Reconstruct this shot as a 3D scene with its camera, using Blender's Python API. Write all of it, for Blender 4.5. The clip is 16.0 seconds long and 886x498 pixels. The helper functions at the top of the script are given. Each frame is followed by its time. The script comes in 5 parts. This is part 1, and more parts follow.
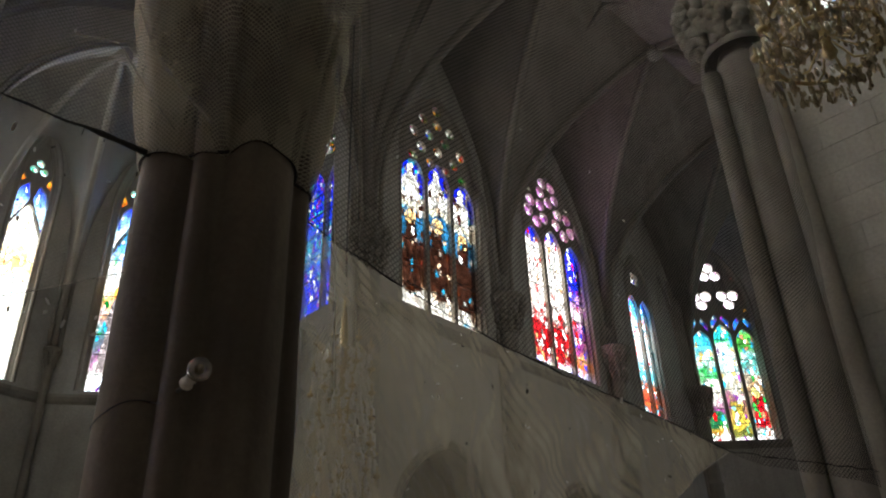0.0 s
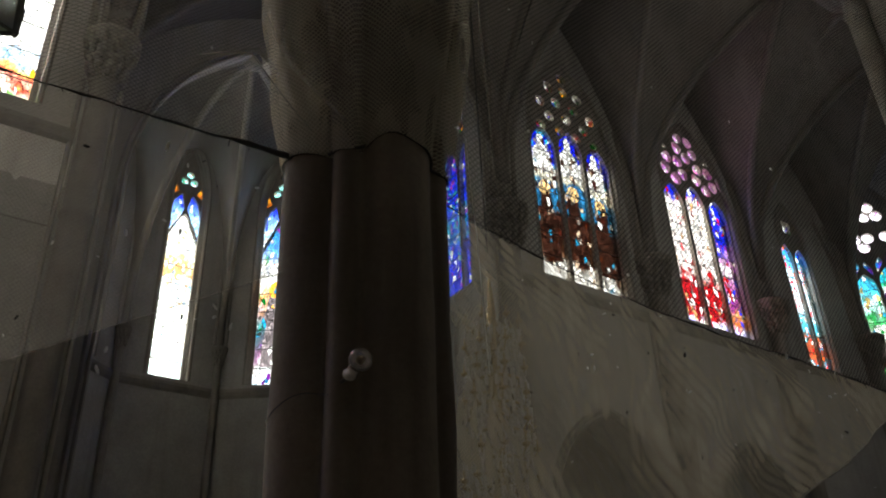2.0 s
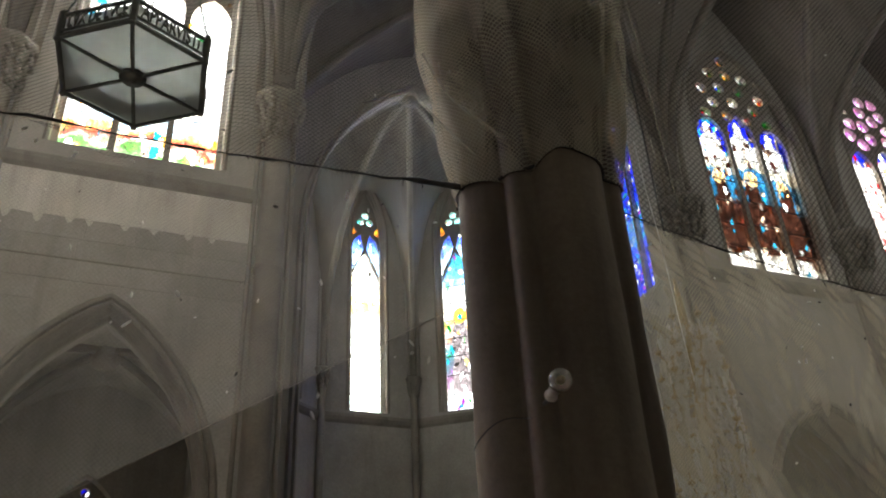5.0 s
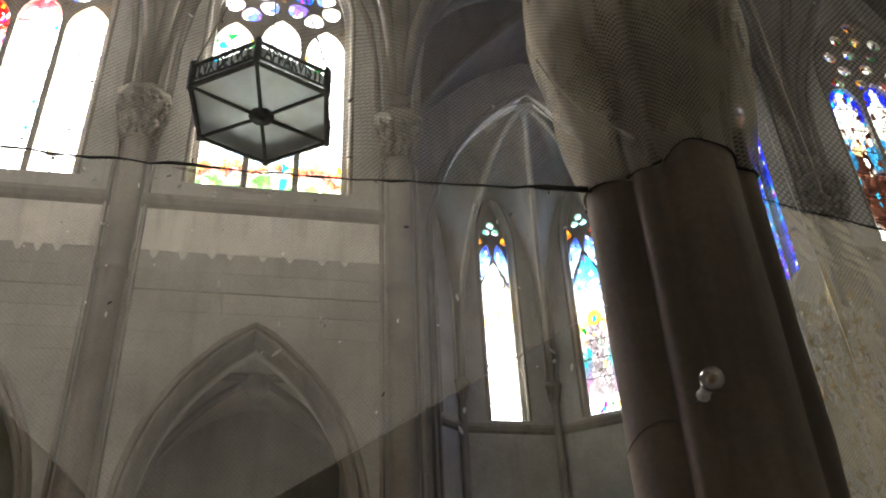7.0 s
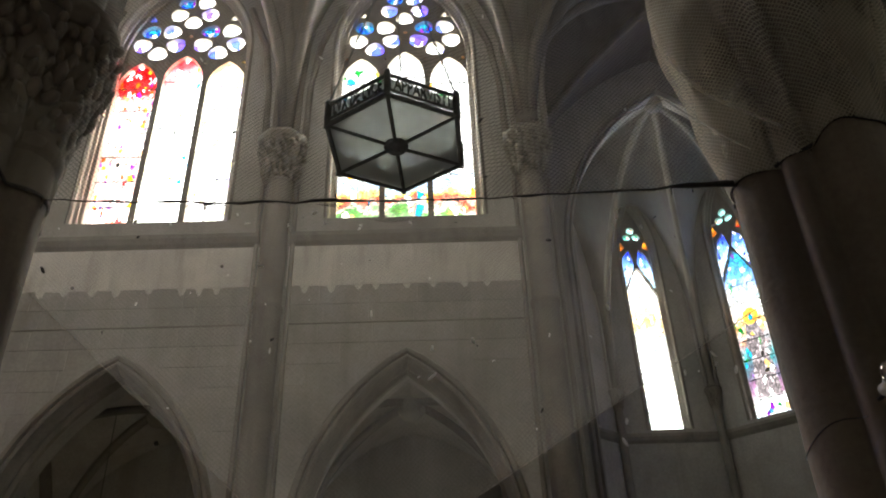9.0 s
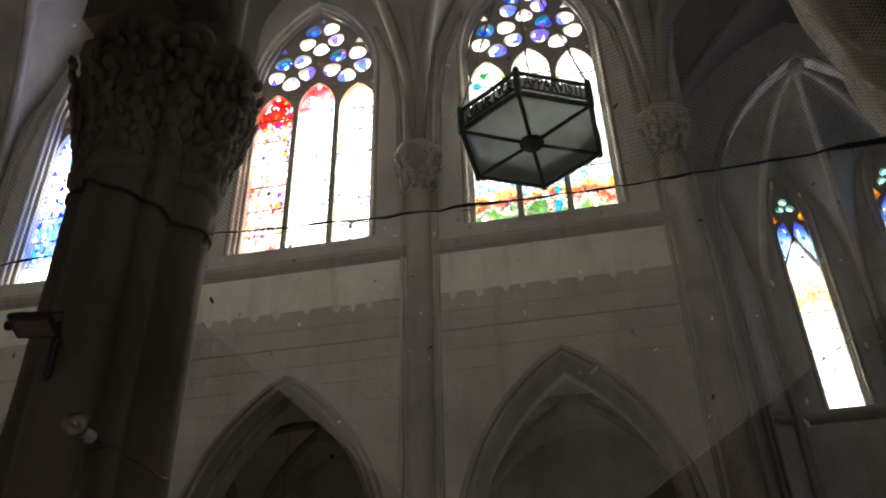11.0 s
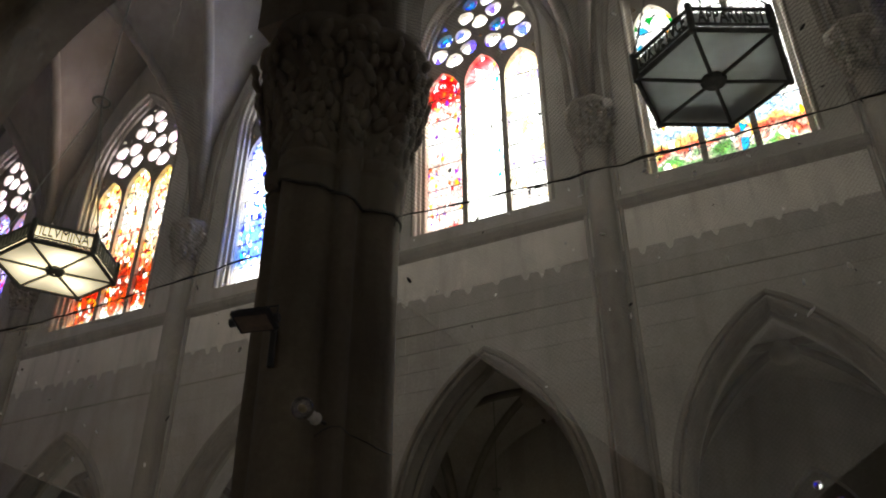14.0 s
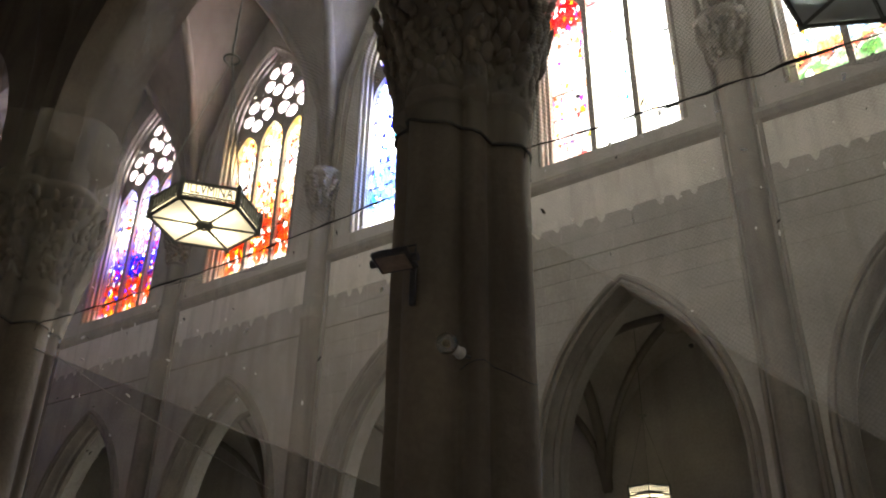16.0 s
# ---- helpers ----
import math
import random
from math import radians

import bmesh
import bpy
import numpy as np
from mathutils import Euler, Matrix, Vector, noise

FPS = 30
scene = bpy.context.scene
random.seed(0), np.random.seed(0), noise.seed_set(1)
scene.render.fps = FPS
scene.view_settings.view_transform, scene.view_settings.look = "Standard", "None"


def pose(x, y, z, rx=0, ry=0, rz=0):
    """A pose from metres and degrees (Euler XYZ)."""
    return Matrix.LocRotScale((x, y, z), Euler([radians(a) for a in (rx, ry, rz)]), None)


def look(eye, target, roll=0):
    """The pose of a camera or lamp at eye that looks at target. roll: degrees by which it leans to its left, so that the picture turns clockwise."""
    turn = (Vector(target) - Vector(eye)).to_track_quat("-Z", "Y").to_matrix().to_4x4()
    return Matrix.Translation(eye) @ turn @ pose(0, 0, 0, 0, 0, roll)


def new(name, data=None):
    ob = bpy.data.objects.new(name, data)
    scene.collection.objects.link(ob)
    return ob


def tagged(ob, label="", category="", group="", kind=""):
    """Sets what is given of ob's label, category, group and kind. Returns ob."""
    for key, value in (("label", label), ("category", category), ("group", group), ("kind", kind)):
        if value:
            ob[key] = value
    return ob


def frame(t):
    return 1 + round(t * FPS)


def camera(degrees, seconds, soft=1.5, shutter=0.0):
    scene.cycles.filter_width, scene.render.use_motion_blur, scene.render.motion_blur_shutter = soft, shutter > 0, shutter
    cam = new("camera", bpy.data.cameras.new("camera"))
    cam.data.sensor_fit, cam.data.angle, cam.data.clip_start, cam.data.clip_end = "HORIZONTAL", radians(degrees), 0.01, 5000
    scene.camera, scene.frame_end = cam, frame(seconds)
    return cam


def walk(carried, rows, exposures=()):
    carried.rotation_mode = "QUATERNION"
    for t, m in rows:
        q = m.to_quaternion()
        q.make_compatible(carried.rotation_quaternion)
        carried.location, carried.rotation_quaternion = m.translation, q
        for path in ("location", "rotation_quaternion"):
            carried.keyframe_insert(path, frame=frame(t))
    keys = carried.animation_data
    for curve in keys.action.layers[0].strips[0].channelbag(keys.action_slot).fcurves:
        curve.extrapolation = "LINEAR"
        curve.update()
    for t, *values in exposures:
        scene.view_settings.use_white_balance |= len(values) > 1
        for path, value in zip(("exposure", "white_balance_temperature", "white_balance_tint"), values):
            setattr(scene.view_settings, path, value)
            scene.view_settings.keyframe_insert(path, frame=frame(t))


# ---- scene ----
EXPOSURES = [(0, 0.25), (0.5, 0.2), (1.5, -0.18), (2.5, -0.2), (3.5, -0.1), (6, 1.25), (7, 1.15), (8, 0.65), (8.5, 0.5), (9, 0.42), (9.5, -0.27), (12, 0.05), (13.5, 0.13), (14, -0.2), (14.5, -0.35), (15.5, 0.2), (16, 0.65)]
cam = camera(54.67, 16.0, 2.0)
PATH = [
    (0, (0.000, 0.000, 1.600), (6.159, 5.886, 6.837), -2.07),
    (0.5, (-0.010, 0.002, 1.605), (5.921, 6.224, 6.715), -2.27),
    (1, (-0.019, 0.003, 1.610), (5.585, 6.562, 6.668), -2.31),
    (1.5, (-0.029, 0.005, 1.616), (5.266, 6.829, 6.655), -2.14),
    (2, (-0.038, 0.007, 1.621), (4.988, 7.040, 6.648), -2.21),
    (2.5, (-0.048, 0.008, 1.626), (4.691, 7.237, 6.655), -2.36),
    (3, (-0.057, 0.010, 1.631), (4.350, 7.419, 6.699), -2.42),
    (3.5, (-0.067, 0.012, 1.636), (4.015, 7.567, 6.760), -2.51),
    (6, (-0.115, 0.020, 1.662), (2.454, 8.074, 7.004), -3.22),
    (6.5, (-0.124, 0.022, 1.668), (2.065, 8.165, 7.043), -3.17),
    (7, (-0.134, 0.023, 1.673), (1.653, 8.245, 7.077), -2.80),
    (7.5, (-0.142, 0.025, 1.674), (1.270, 8.293, 7.120), -2.37),
    (8, (-0.151, 0.027, 1.675), (0.868, 8.296, 7.206), -2.37),
    (8.5, (-0.159, 0.029, 1.676), (0.454, 8.293, 7.274), -2.27),
    (9, (-0.168, 0.031, 1.677), (0.015, 8.298, 7.301), -2.12),
    (9.5, (-0.176, 0.033, 1.678), (-0.383, 8.280, 7.330), -2.05),
    (12, (-0.219, 0.043, 1.684), (-2.405, 8.011, 7.316), -1.23),
    (12.5, (-0.226, 0.043, 1.685), (-2.708, 7.959, 7.268), -1.08),
    (13, (-0.234, 0.042, 1.685), (-3.050, 7.878, 7.224), -0.92),
    (13.5, (-0.242, 0.042, 1.686), (-3.414, 7.780, 7.169), -0.59),
    (14, (-0.250, 0.042, 1.686), (-3.782, 7.700, 7.061), -0.29),
    (14.5, (-0.257, 0.042, 1.687), (-4.191, 7.648, 6.851), -0.05),
    (15, (-0.265, 0.042, 1.687), (-4.627, 7.580, 6.601), 0.10),
    (15.5, (-0.273, 0.041, 1.688), (-5.003, 7.460, 6.440), 0.32),
    (16, (-0.280, 0.041, 1.689), (-5.314, 7.290, 6.391), 0.97),
]
walk(cam, [(t, look(e, g, r)) for t, e, g, r in PATH], EXPOSURES)
# ---- world and light ----
world = bpy.data.worlds.new("world")
scene.world = world
world.use_nodes = True
wn = world.node_tree.nodes
sky = wn.new("ShaderNodeTexSky")
sky.sky_type, sky.sun_disc = "NISHITA", False
sky.sun_elevation, sky.sun_rotation = radians(48), radians(-20)
world.node_tree.links.new(sky.outputs[0], wn["Background"].inputs[0])
wn["Background"].inputs[1].default_value = 0.1


def window_light(x, y, z, wide, high, turn, strength, colour=(1.0, 0.965, 0.925)):
    """Daylight standing in a window's opening, shining along the horizontal angle turn (0: towards -y)."""
    lamp = bpy.data.lights.new("window_daylight", "AREA")
    lamp.shape, lamp.size, lamp.size_y, lamp.color = "RECTANGLE", wide, high, colour
    lamp.energy = strength * wide * high
    ob = new("window_daylight", lamp)
    ob.matrix_world = pose(x, y, z, 0, 0, turn) @ pose(0, 0, 0, -90)
    return ob


def sky_glow(strength):
    """The bright overcast sky that stands behind a window's glass."""
    m = bpy.data.materials.new("bright_sky")
    m.use_nodes = True
    nt = m.node_tree
    nt.nodes.remove(nt.nodes["Principled BSDF"])
    em = nt.nodes.new("ShaderNodeEmission")
    em.inputs[0].default_value, em.inputs[1].default_value = (0.93, 0.97, 1.0, 1), strength
    nt.links.new(em.outputs[0], nt.nodes["Material Output"].inputs[0])
    return m


SKY_GLOWS = {}


def sky_backdrop(x, y, z, wide, high, turn, strength):
    me = bpy.data.meshes.new("backdrop")
    a, b = wide / 2, high / 2
    me.from_pydata([(-a, 0, -b), (a, 0, -b), (a, 0, b), (-a, 0, b)], [], [(0, 1, 2, 3)])
    if strength not in SKY_GLOWS:
        SKY_GLOWS[strength] = sky_glow(strength)
    me.materials.append(SKY_GLOWS[strength])
    ob = new("backdrop", me)
    ob.matrix_world = pose(x, y, z, 0, 0, turn)
    tagged(ob, "bright overcast sky seen through a window", "sky", kind="structure")


# ---- materials ----
def mat_new(name):
    m = bpy.data.materials.new(name)
    m.use_nodes = True
    nt = m.node_tree
    return m, nt, nt.nodes["Principled BSDF"]


def node(nt, kind, **props):
    n = nt.nodes.new(kind)
    for k, v in props.items():
        n.inputs[k.replace("_", " ")].default_value = v
    return n


def ramp(nt, stops, src):
    r = nt.nodes.new("ShaderNodeValToRGB")
    els = r.color_ramp.elements
    while len(els) < len(stops):
        els.new(0.5)
    for e, (p, c) in zip(els, stops):
        e.position, e.color = p, (*c, 1)
    nt.links.new(src, r.inputs[0])
    return r


def mixc(nt, kind, fac, a, b):
    n = nt.nodes.new("ShaderNodeMix")
    n.data_type, n.blend_type = "RGBA", kind
    for sock, v in ((n.inputs[0], fac), (n.inputs[6], a), (n.inputs[7], b)):
        if isinstance(v, (int, float)):
            sock.default_value = v
        elif isinstance(v, tuple):
            sock.default_value = (*v, 1)
        else:
            nt.links.new(v, sock)
    return n.outputs[2]


def maths(nt, op, a, b=0.5):
    n = nt.nodes.new("ShaderNodeMath")
    n.operation = op
    for sock, v in ((n.inputs[0], a), (n.inputs[1], b)):
        if isinstance(v, (int, float)):
            sock.default_value = v
        else:
            nt.links.new(v, sock)
    return n.outputs[0]


def stone(name, dark, light, stain, rough=0.85, bump=0.25, scale=1.0, soot=0.5, vary=0.0):
    """Limestone: broad weathering, fine grain, run-off streaks and pits."""
    m, nt, p = mat_new(name)
    geo = nt.nodes.new("ShaderNodeNewGeometry")
    pos = geo.outputs["Position"]
    big = node(nt, "ShaderNodeTexNoise", Scale=0.45 * scale, Detail=5.0, Roughness=0.6)
    fine = node(nt, "ShaderNodeTexNoise", Scale=14.0 * scale, Detail=6.0, Roughness=0.65)
    mp = nt.nodes.new("ShaderNodeMapping")
    mp.inputs["Scale"].default_value = (2.2, 2.2, 0.22)
    streak = node(nt, "ShaderNodeTexNoise", Scale=1.1 * scale, Detail=4.0)
    nt.links.new(pos, big.inputs["Vector"])
    nt.links.new(pos, fine.inputs["Vector"])
    nt.links.new(pos, mp.inputs[0])
    nt.links.new(mp.outputs[0], streak.inputs["Vector"])
    base = ramp(nt, [(0.32, dark), (0.68, light)], big.outputs[0]).outputs[0]
    grain = ramp(nt, [(0.3, (0.72, 0.72, 0.72)), (0.7, (1, 1, 1))], fine.outputs[0]).outputs[0]
    col = mixc(nt, "MULTIPLY", 0.8, base, grain)
    st = ramp(nt, [(0.5, (0, 0, 0)), (0.72, (1, 1, 1))], streak.outputs[0]).outputs[0]
    col = mixc(nt, "MIX", maths(nt, "MULTIPLY", st, soot), col, stain)
    if vary:
        info = nt.nodes.new("ShaderNodeObjectInfo")
        lo = (1 - vary,) * 3
        col = mixc(nt, "MULTIPLY", 1.0, col, ramp(nt, [(0.0, lo), (1.0, (1, 1, 1))], info.outputs["Random"]).outputs[0])
    nt.links.new(col, p.inputs["Base Color"])
    p.inputs["Roughness"].default_value = rough
    b = node(nt, "ShaderNodeBump", Strength=bump, Distance=0.02)
    nt.links.new(maths(nt, "ADD", fine.outputs[0], big.outputs[0]), b.inputs["Height"])
    nt.links.new(b.outputs[0], p.inputs["Normal"])
    return m


def plain(name, col, rough=0.5, metal=0.0, var=0.25, scale=20.0):
    m, nt, p = mat_new(name)
    n = node(nt, "ShaderNodeTexNoise", Scale=scale, Detail=5.0)
    tc = nt.nodes.new("ShaderNodeTexCoord")
    nt.links.new(tc.outputs["Object"], n.inputs["Vector"])
    lo = tuple(c * (1 - var) for c in col)
    hi = tuple(min(1, c * (1 + var)) for c in col)
    nt.links.new(ramp(nt, [(0.3, lo), (0.7, hi)], n.outputs[0]).outputs[0], p.inputs["Base Color"])
    p.inputs["Roughness"].default_value, p.inputs["Metallic"].default_value = rough, metal
    b = node(nt, "ShaderNodeBump", Strength=0.15, Distance=0.004)
    nt.links.new(n.outputs[0], b.inputs["Height"])
    nt.links.new(b.outputs[0], p.inputs["Normal"])
    return m


def stained(name, stops, palette, chaos=0.35, cell=12.0, lead=0.03, deep=2.0, robe=None, halo=None, paint=0.85, spire=None, head=0.56):
    """Leaded glass: colour bands over the height of a light (UV y from 0 to 1), an upright robe shape in its middle,
    and small leaded pieces of a palette with brushed grisaille."""
    m, nt, p = mat_new(name)
    uv = nt.nodes.new("ShaderNodeTexCoord")
    geo = nt.nodes.new("ShaderNodeNewGeometry")
    vor = node(nt, "ShaderNodeTexVoronoi", Scale=cell, Randomness=0.95)
    edge = node(nt, "ShaderNodeTexVoronoi", Scale=cell, Randomness=0.95)
    edge.feature = "DISTANCE_TO_EDGE"
    wob = node(nt, "ShaderNodeTexNoise", Scale=2.2, Detail=4.0)
    brush = node(nt, "ShaderNodeTexNoise", Scale=16.0, Detail=6.0, Roughness=0.7)
    tall = nt.nodes.new("ShaderNodeMapping")
    tall.inputs["Scale"].default_value = (1.0, 1.0, 0.5)
    warp = mixc(nt, "LINEAR_LIGHT", 0.12, geo.outputs["Position"], wob.outputs["Color"])
    nt.links.new(geo.outputs["Position"], wob.inputs["Vector"])
    nt.links.new(warp, tall.inputs[0])
    for n in (vor, edge, brush):
        nt.links.new(tall.outputs[0], n.inputs["Vector"])
    sep = nt.nodes.new("ShaderNodeSeparateXYZ")
    nt.links.new(uv.outputs["UV"], sep.inputs[0])
    csep = nt.nodes.new("ShaderNodeSeparateColor")
    nt.links.new(vor.outputs["Color"], csep.inputs[0])
    sway = maths(nt, "MULTIPLY", maths(nt, "SUBTRACT", wob.outputs[0], 0.5), 0.3)
    h = maths(nt, "ADD", sep.outputs[1], sway)
    base = ramp(nt, stops, h).outputs[0]
    if robe:
        u = maths(nt, "ABSOLUTE", maths(nt, "ADD", sep.outputs[0], maths(nt, "MULTIPLY", sway, 2.0)), 0)
        lean = maths(nt, "ADD", u, maths(nt, "MULTIPLY", sep.outputs[1], 0.75))
        body = maths(nt, "MULTIPLY", maths(nt, "LESS_THAN", lean, 0.82), maths(nt, "GREATER_THAN", sep.outputs[1], 0.13))
        folds = ramp(nt, [(0.35, tuple(c * 0.45 for c in robe)), (0.65, robe)], brush.outputs[0]).outputs[0]
        base = mixc(nt, "MIX", maths(nt, "MULTIPLY", body, maths(nt, "LESS_THAN", sep.outputs[1], head)), base, folds)
        if halo:
            dy = maths(nt, "MULTIPLY", maths(nt, "SUBTRACT", sep.outputs[1], head + 0.03), 9.0)
            rr = maths(nt, "ADD", maths(nt, "MULTIPLY", u, u), maths(nt, "MULTIPLY", dy, dy))
            base = mixc(nt, "MIX", maths(nt, "LESS_THAN", rr, 0.2), base, halo)
    if spire:
        su = maths(nt, "ABSOLUTE", sep.outputs[0], 0)
        rise = maths(nt, "SUBTRACT", maths(nt, "MULTIPLY", maths(nt, "SUBTRACT", 0.99, sep.outputs[1]), 4.2), 0.05)
        step = maths(nt, "MULTIPLY", maths(nt, "PINGPONG", maths(nt, "MULTIPLY", sep.outputs[1], 9.0), 0.5), 0.5)
        tip = maths(nt, "MULTIPLY", maths(nt, "LESS_THAN", su, maths(nt, "ADD", rise, maths(nt, "SUBTRACT", step, 0.12))), maths(nt, "GREATER_THAN", sep.outputs[1], 0.7))
        base = mixc(nt, "MIX", tip, base, spire)
    pal = ramp(nt, [(i / len(palette), c) for i, c in enumerate(palette)], csep.outputs[0])
    pal.color_ramp.interpolation = "CONSTANT"
    pick = ramp(nt, [(1 - chaos, (0, 0, 0)), (min(1, 1.02 - chaos), (1, 1, 1))], csep.outputs[1]).outputs[0]
    col = mixc(nt, "MIX", pick, base, pal.outputs[0])
    val = ramp(nt, [(0.0, (1 - 0.6 * paint,) * 3), (1.0, (1, 1, 1))], csep.outputs[2]).outputs[0]
    col = mixc(nt, "MULTIPLY", 1.0, col, val)
    wash = ramp(nt, [(0.38, (0.35, 0.33, 0.3)), (0.56, (1, 1, 1))], brush.outputs[0]).outputs[0]
    col = mixc(nt, "MULTIPLY", paint, col, wash)
    ln = ramp(nt, [(lead * 0.5, (0.02, 0.02, 0.02)), (lead, (1, 1, 1))], edge.outputs[0]).outputs[0]
    col = mixc(nt, "MULTIPLY", 1.0, col, ln)
    gm = node(nt, "ShaderNodeGamma", Gamma=deep)
    nt.links.new(col, gm.inputs[0])
    tr = nt.nodes.new("ShaderNodeBsdfTransparent")
    nt.links.new(gm.outputs[0], tr.inputs[0])
    gl = node(nt, "ShaderNodeBsdfGlossy", Roughness=0.15)
    gl.inputs[0].default_value = (0.5, 0.5, 0.5, 1)
    mx = nt.nodes.new("ShaderNodeMixShader")
    mx.inputs[0].default_value = 0.04
    nt.links.new(tr.outputs[0], mx.inputs[1])
    nt.links.new(gl.outputs[0], mx.inputs[2])
    nt.links.new(mx.outputs[0], nt.nodes["Material Output"].inputs[0])
    return m


def netting(name, col, haze, thread, pitch=0.022, folds=0.35, ripple=0.0, width=0.2):
    """Knotted nylon bird net: square holes with thin threads, clogged by dust; haze paints a lit veil over the holes.
    """
    m, nt, p = mat_new(name)
    uv = nt.nodes.new("ShaderNodeTexCoord")
    mp = nt.nodes.new("ShaderNodeMapping")
    mp.inputs["Rotation"].default_value = (0, 0, 0.75)
    nt.links.new(uv.outputs["UV"], mp.inputs[0])
    sep = nt.nodes.new("ShaderNodeSeparateXYZ")
    nt.links.new(mp.outputs[0], sep.inputs[0])
    lines = []
    for o in (0, 1):
        f = maths(nt, "FRACT", maths(nt, "DIVIDE", sep.outputs[o], pitch))
        lines.append(maths(nt, "LESS_THAN", f, width))
    grid = maths(nt, "MAXIMUM", *lines)
    dust = node(nt, "ShaderNodeTexNoise", Scale=0.9, Detail=5.0)
    nt.links.new(uv.outputs["UV"], dust.inputs["Vector"])
    d = ramp(nt, [(0.35, (0.55, 0.55, 0.55)), (0.7, (1, 1, 1))], dust.outputs[0]).outputs[0]
    drape = nt.nodes.new("ShaderNodeMapping")
    drape.inputs["Rotation"].default_value = (0, 0, 0.5)
    drape.inputs["Scale"].default_value = (3.2, 0.7, 1.0)
    nt.links.new(uv.outputs["UV"], drape.inputs[0])
    wave = node(nt, "ShaderNodeTexNoise", Scale=1.0, Detail=4.0, Distortion=0.8)
    nt.links.new(drape.outputs[0], wave.inputs["Vector"])
    w = ramp(nt, [(0.3, (1 - folds,) * 3), (0.5, (1, 1, 1)), (0.7, (1 - folds * 0.6,) * 3)], wave.outputs[0]).outputs[0]
    d = maths(nt, "MULTIPLY", d, w)
    if ripple:
        rip = node(nt, "ShaderNodeTexWave", Scale=3.6, Distortion=22.0, Detail=1.0, Detail_Scale=0.22)
        rip.bands_direction = "DIAGONAL"
        nt.links.new(uv.outputs["UV"], rip.inputs["Vector"])
        gate = node(nt, "ShaderNodeTexNoise", Scale=0.8, Detail=2.0)
        nt.links.new(uv.outputs["UV"], gate.inputs["Vector"])
        on = ramp(nt, [(0.4, (0.1,) * 3), (0.62, (ripple,) * 3)], gate.outputs[0]).outputs[0]
        d = maths(nt, "MULTIPLY", d, maths(nt, "SUBTRACT", 1.0, maths(nt, "MULTIPLY", on, maths(nt, "POWER", rip.outputs[0], 2.5))))
    fac = maths(nt, "MULTIPLY", maths(nt, "ADD", maths(nt, "MULTIPLY", grid, thread), haze), d)
    tr = nt.nodes.new("ShaderNodeBsdfTransparent")
    df = nt.nodes.new("ShaderNodeBsdfDiffuse")
    tl = nt.nodes.new("ShaderNodeBsdfTranslucent")
    for n in (df, tl):
        n.inputs[0].default_value = (*col, 1)
    both = nt.nodes.new("ShaderNodeMixShader")
    nt.links.new(df.outputs[0], both.inputs[1])
    nt.links.new(tl.outputs[0], both.inputs[2])
    mx = nt.nodes.new("ShaderNodeMixShader")
    nt.links.new(fac, mx.inputs[0])
    nt.links.new(tr.outputs[0], mx.inputs[1])
    nt.links.new(both.outputs[0], mx.inputs[2])
    nt.links.new(mx.outputs[0], nt.nodes["Material Output"].inputs[0])
    return m


WALL = stone("wall_limestone", (0.30, 0.285, 0.255), (0.44, 0.42, 0.38), (0.20, 0.185, 0.165), soot=0.45)
BLOCK = stone("ashlar_limestone", (0.31, 0.295, 0.265), (0.46, 0.44, 0.40), (0.22, 0.205, 0.18), soot=0.4, vary=0.1)
PALE = stone("pale_plaster", (0.6, 0.57, 0.51), (0.75, 0.72, 0.65), (0.36, 0.33, 0.28), soot=0.6, scale=1.6)
TRIM = stone("carved_limestone", (0.20, 0.183, 0.155), (0.31, 0.285, 0.245), (0.12, 0.105, 0.09), bump=0.4, scale=1.5)
# Limestone darkened in colour for the shade on the backlit near side.
PIER = stone("shaded_pier_stone", (0.095, 0.076, 0.058), (0.205, 0.168, 0.122), (0.065, 0.05, 0.04), bump=0.35, scale=1.4, soot=0.7)
# The vaults' dimness is put into this darker limestone colour.
VAULT = stone("dimmed_vault_stone", (0.13, 0.117, 0.1), (0.21, 0.19, 0.165), (0.085, 0.075, 0.065), scale=0.8)
FLOOR = stone("floor_stone", (0.22, 0.20, 0.18), (0.36, 0.33, 0.29), (0.15, 0.13, 0.11), rough=0.5)
IRON = plain("wrought_iron", (0.035, 0.035, 0.035), 0.45, 0.6)
LANTERN_IRON = plain("grey_lantern_iron", (0.13, 0.138, 0.125), 0.75, 0.1)
BLACK = plain("black_paint", (0.02, 0.02, 0.022), 0.4)
BRASS = plain("gilded_brass", (0.42, 0.33, 0.17), 0.4, 0.8)
ROPE = plain("black_rope", (0.025, 0.022, 0.02), 0.9)
NET = netting("grey_bird_net", (0.26, 0.245, 0.215), 0.05, 0.62, 0.027)
# Thin net in a warmer, lighter colour that holds the sun caught on it.
NET_THIN = netting("sunlit_thin_net", (0.62, 0.57, 0.46), 0.2, 0.16, folds=0.55)
NET_LOW = netting("dusty_bird_net", (0.52, 0.50, 0.44), 0.25, 0.16)
# Paler, denser copy of the dusty net: the sunlight is put into its colour.
NET_SUN = netting("sunlit_bird_net", (0.72, 0.67, 0.52), 0.52, 0.2, folds=0.4, ripple=0.34)
NET_WRAP = netting("gathered_bird_net", (0.52, 0.49, 0.40), 0.44, 0.03, folds=0.55)
NET_HOOD = netting("layered_bird_net", (0.62, 0.58, 0.46), 0.54, 0.3, 0.028, folds=0.35, width=0.28)
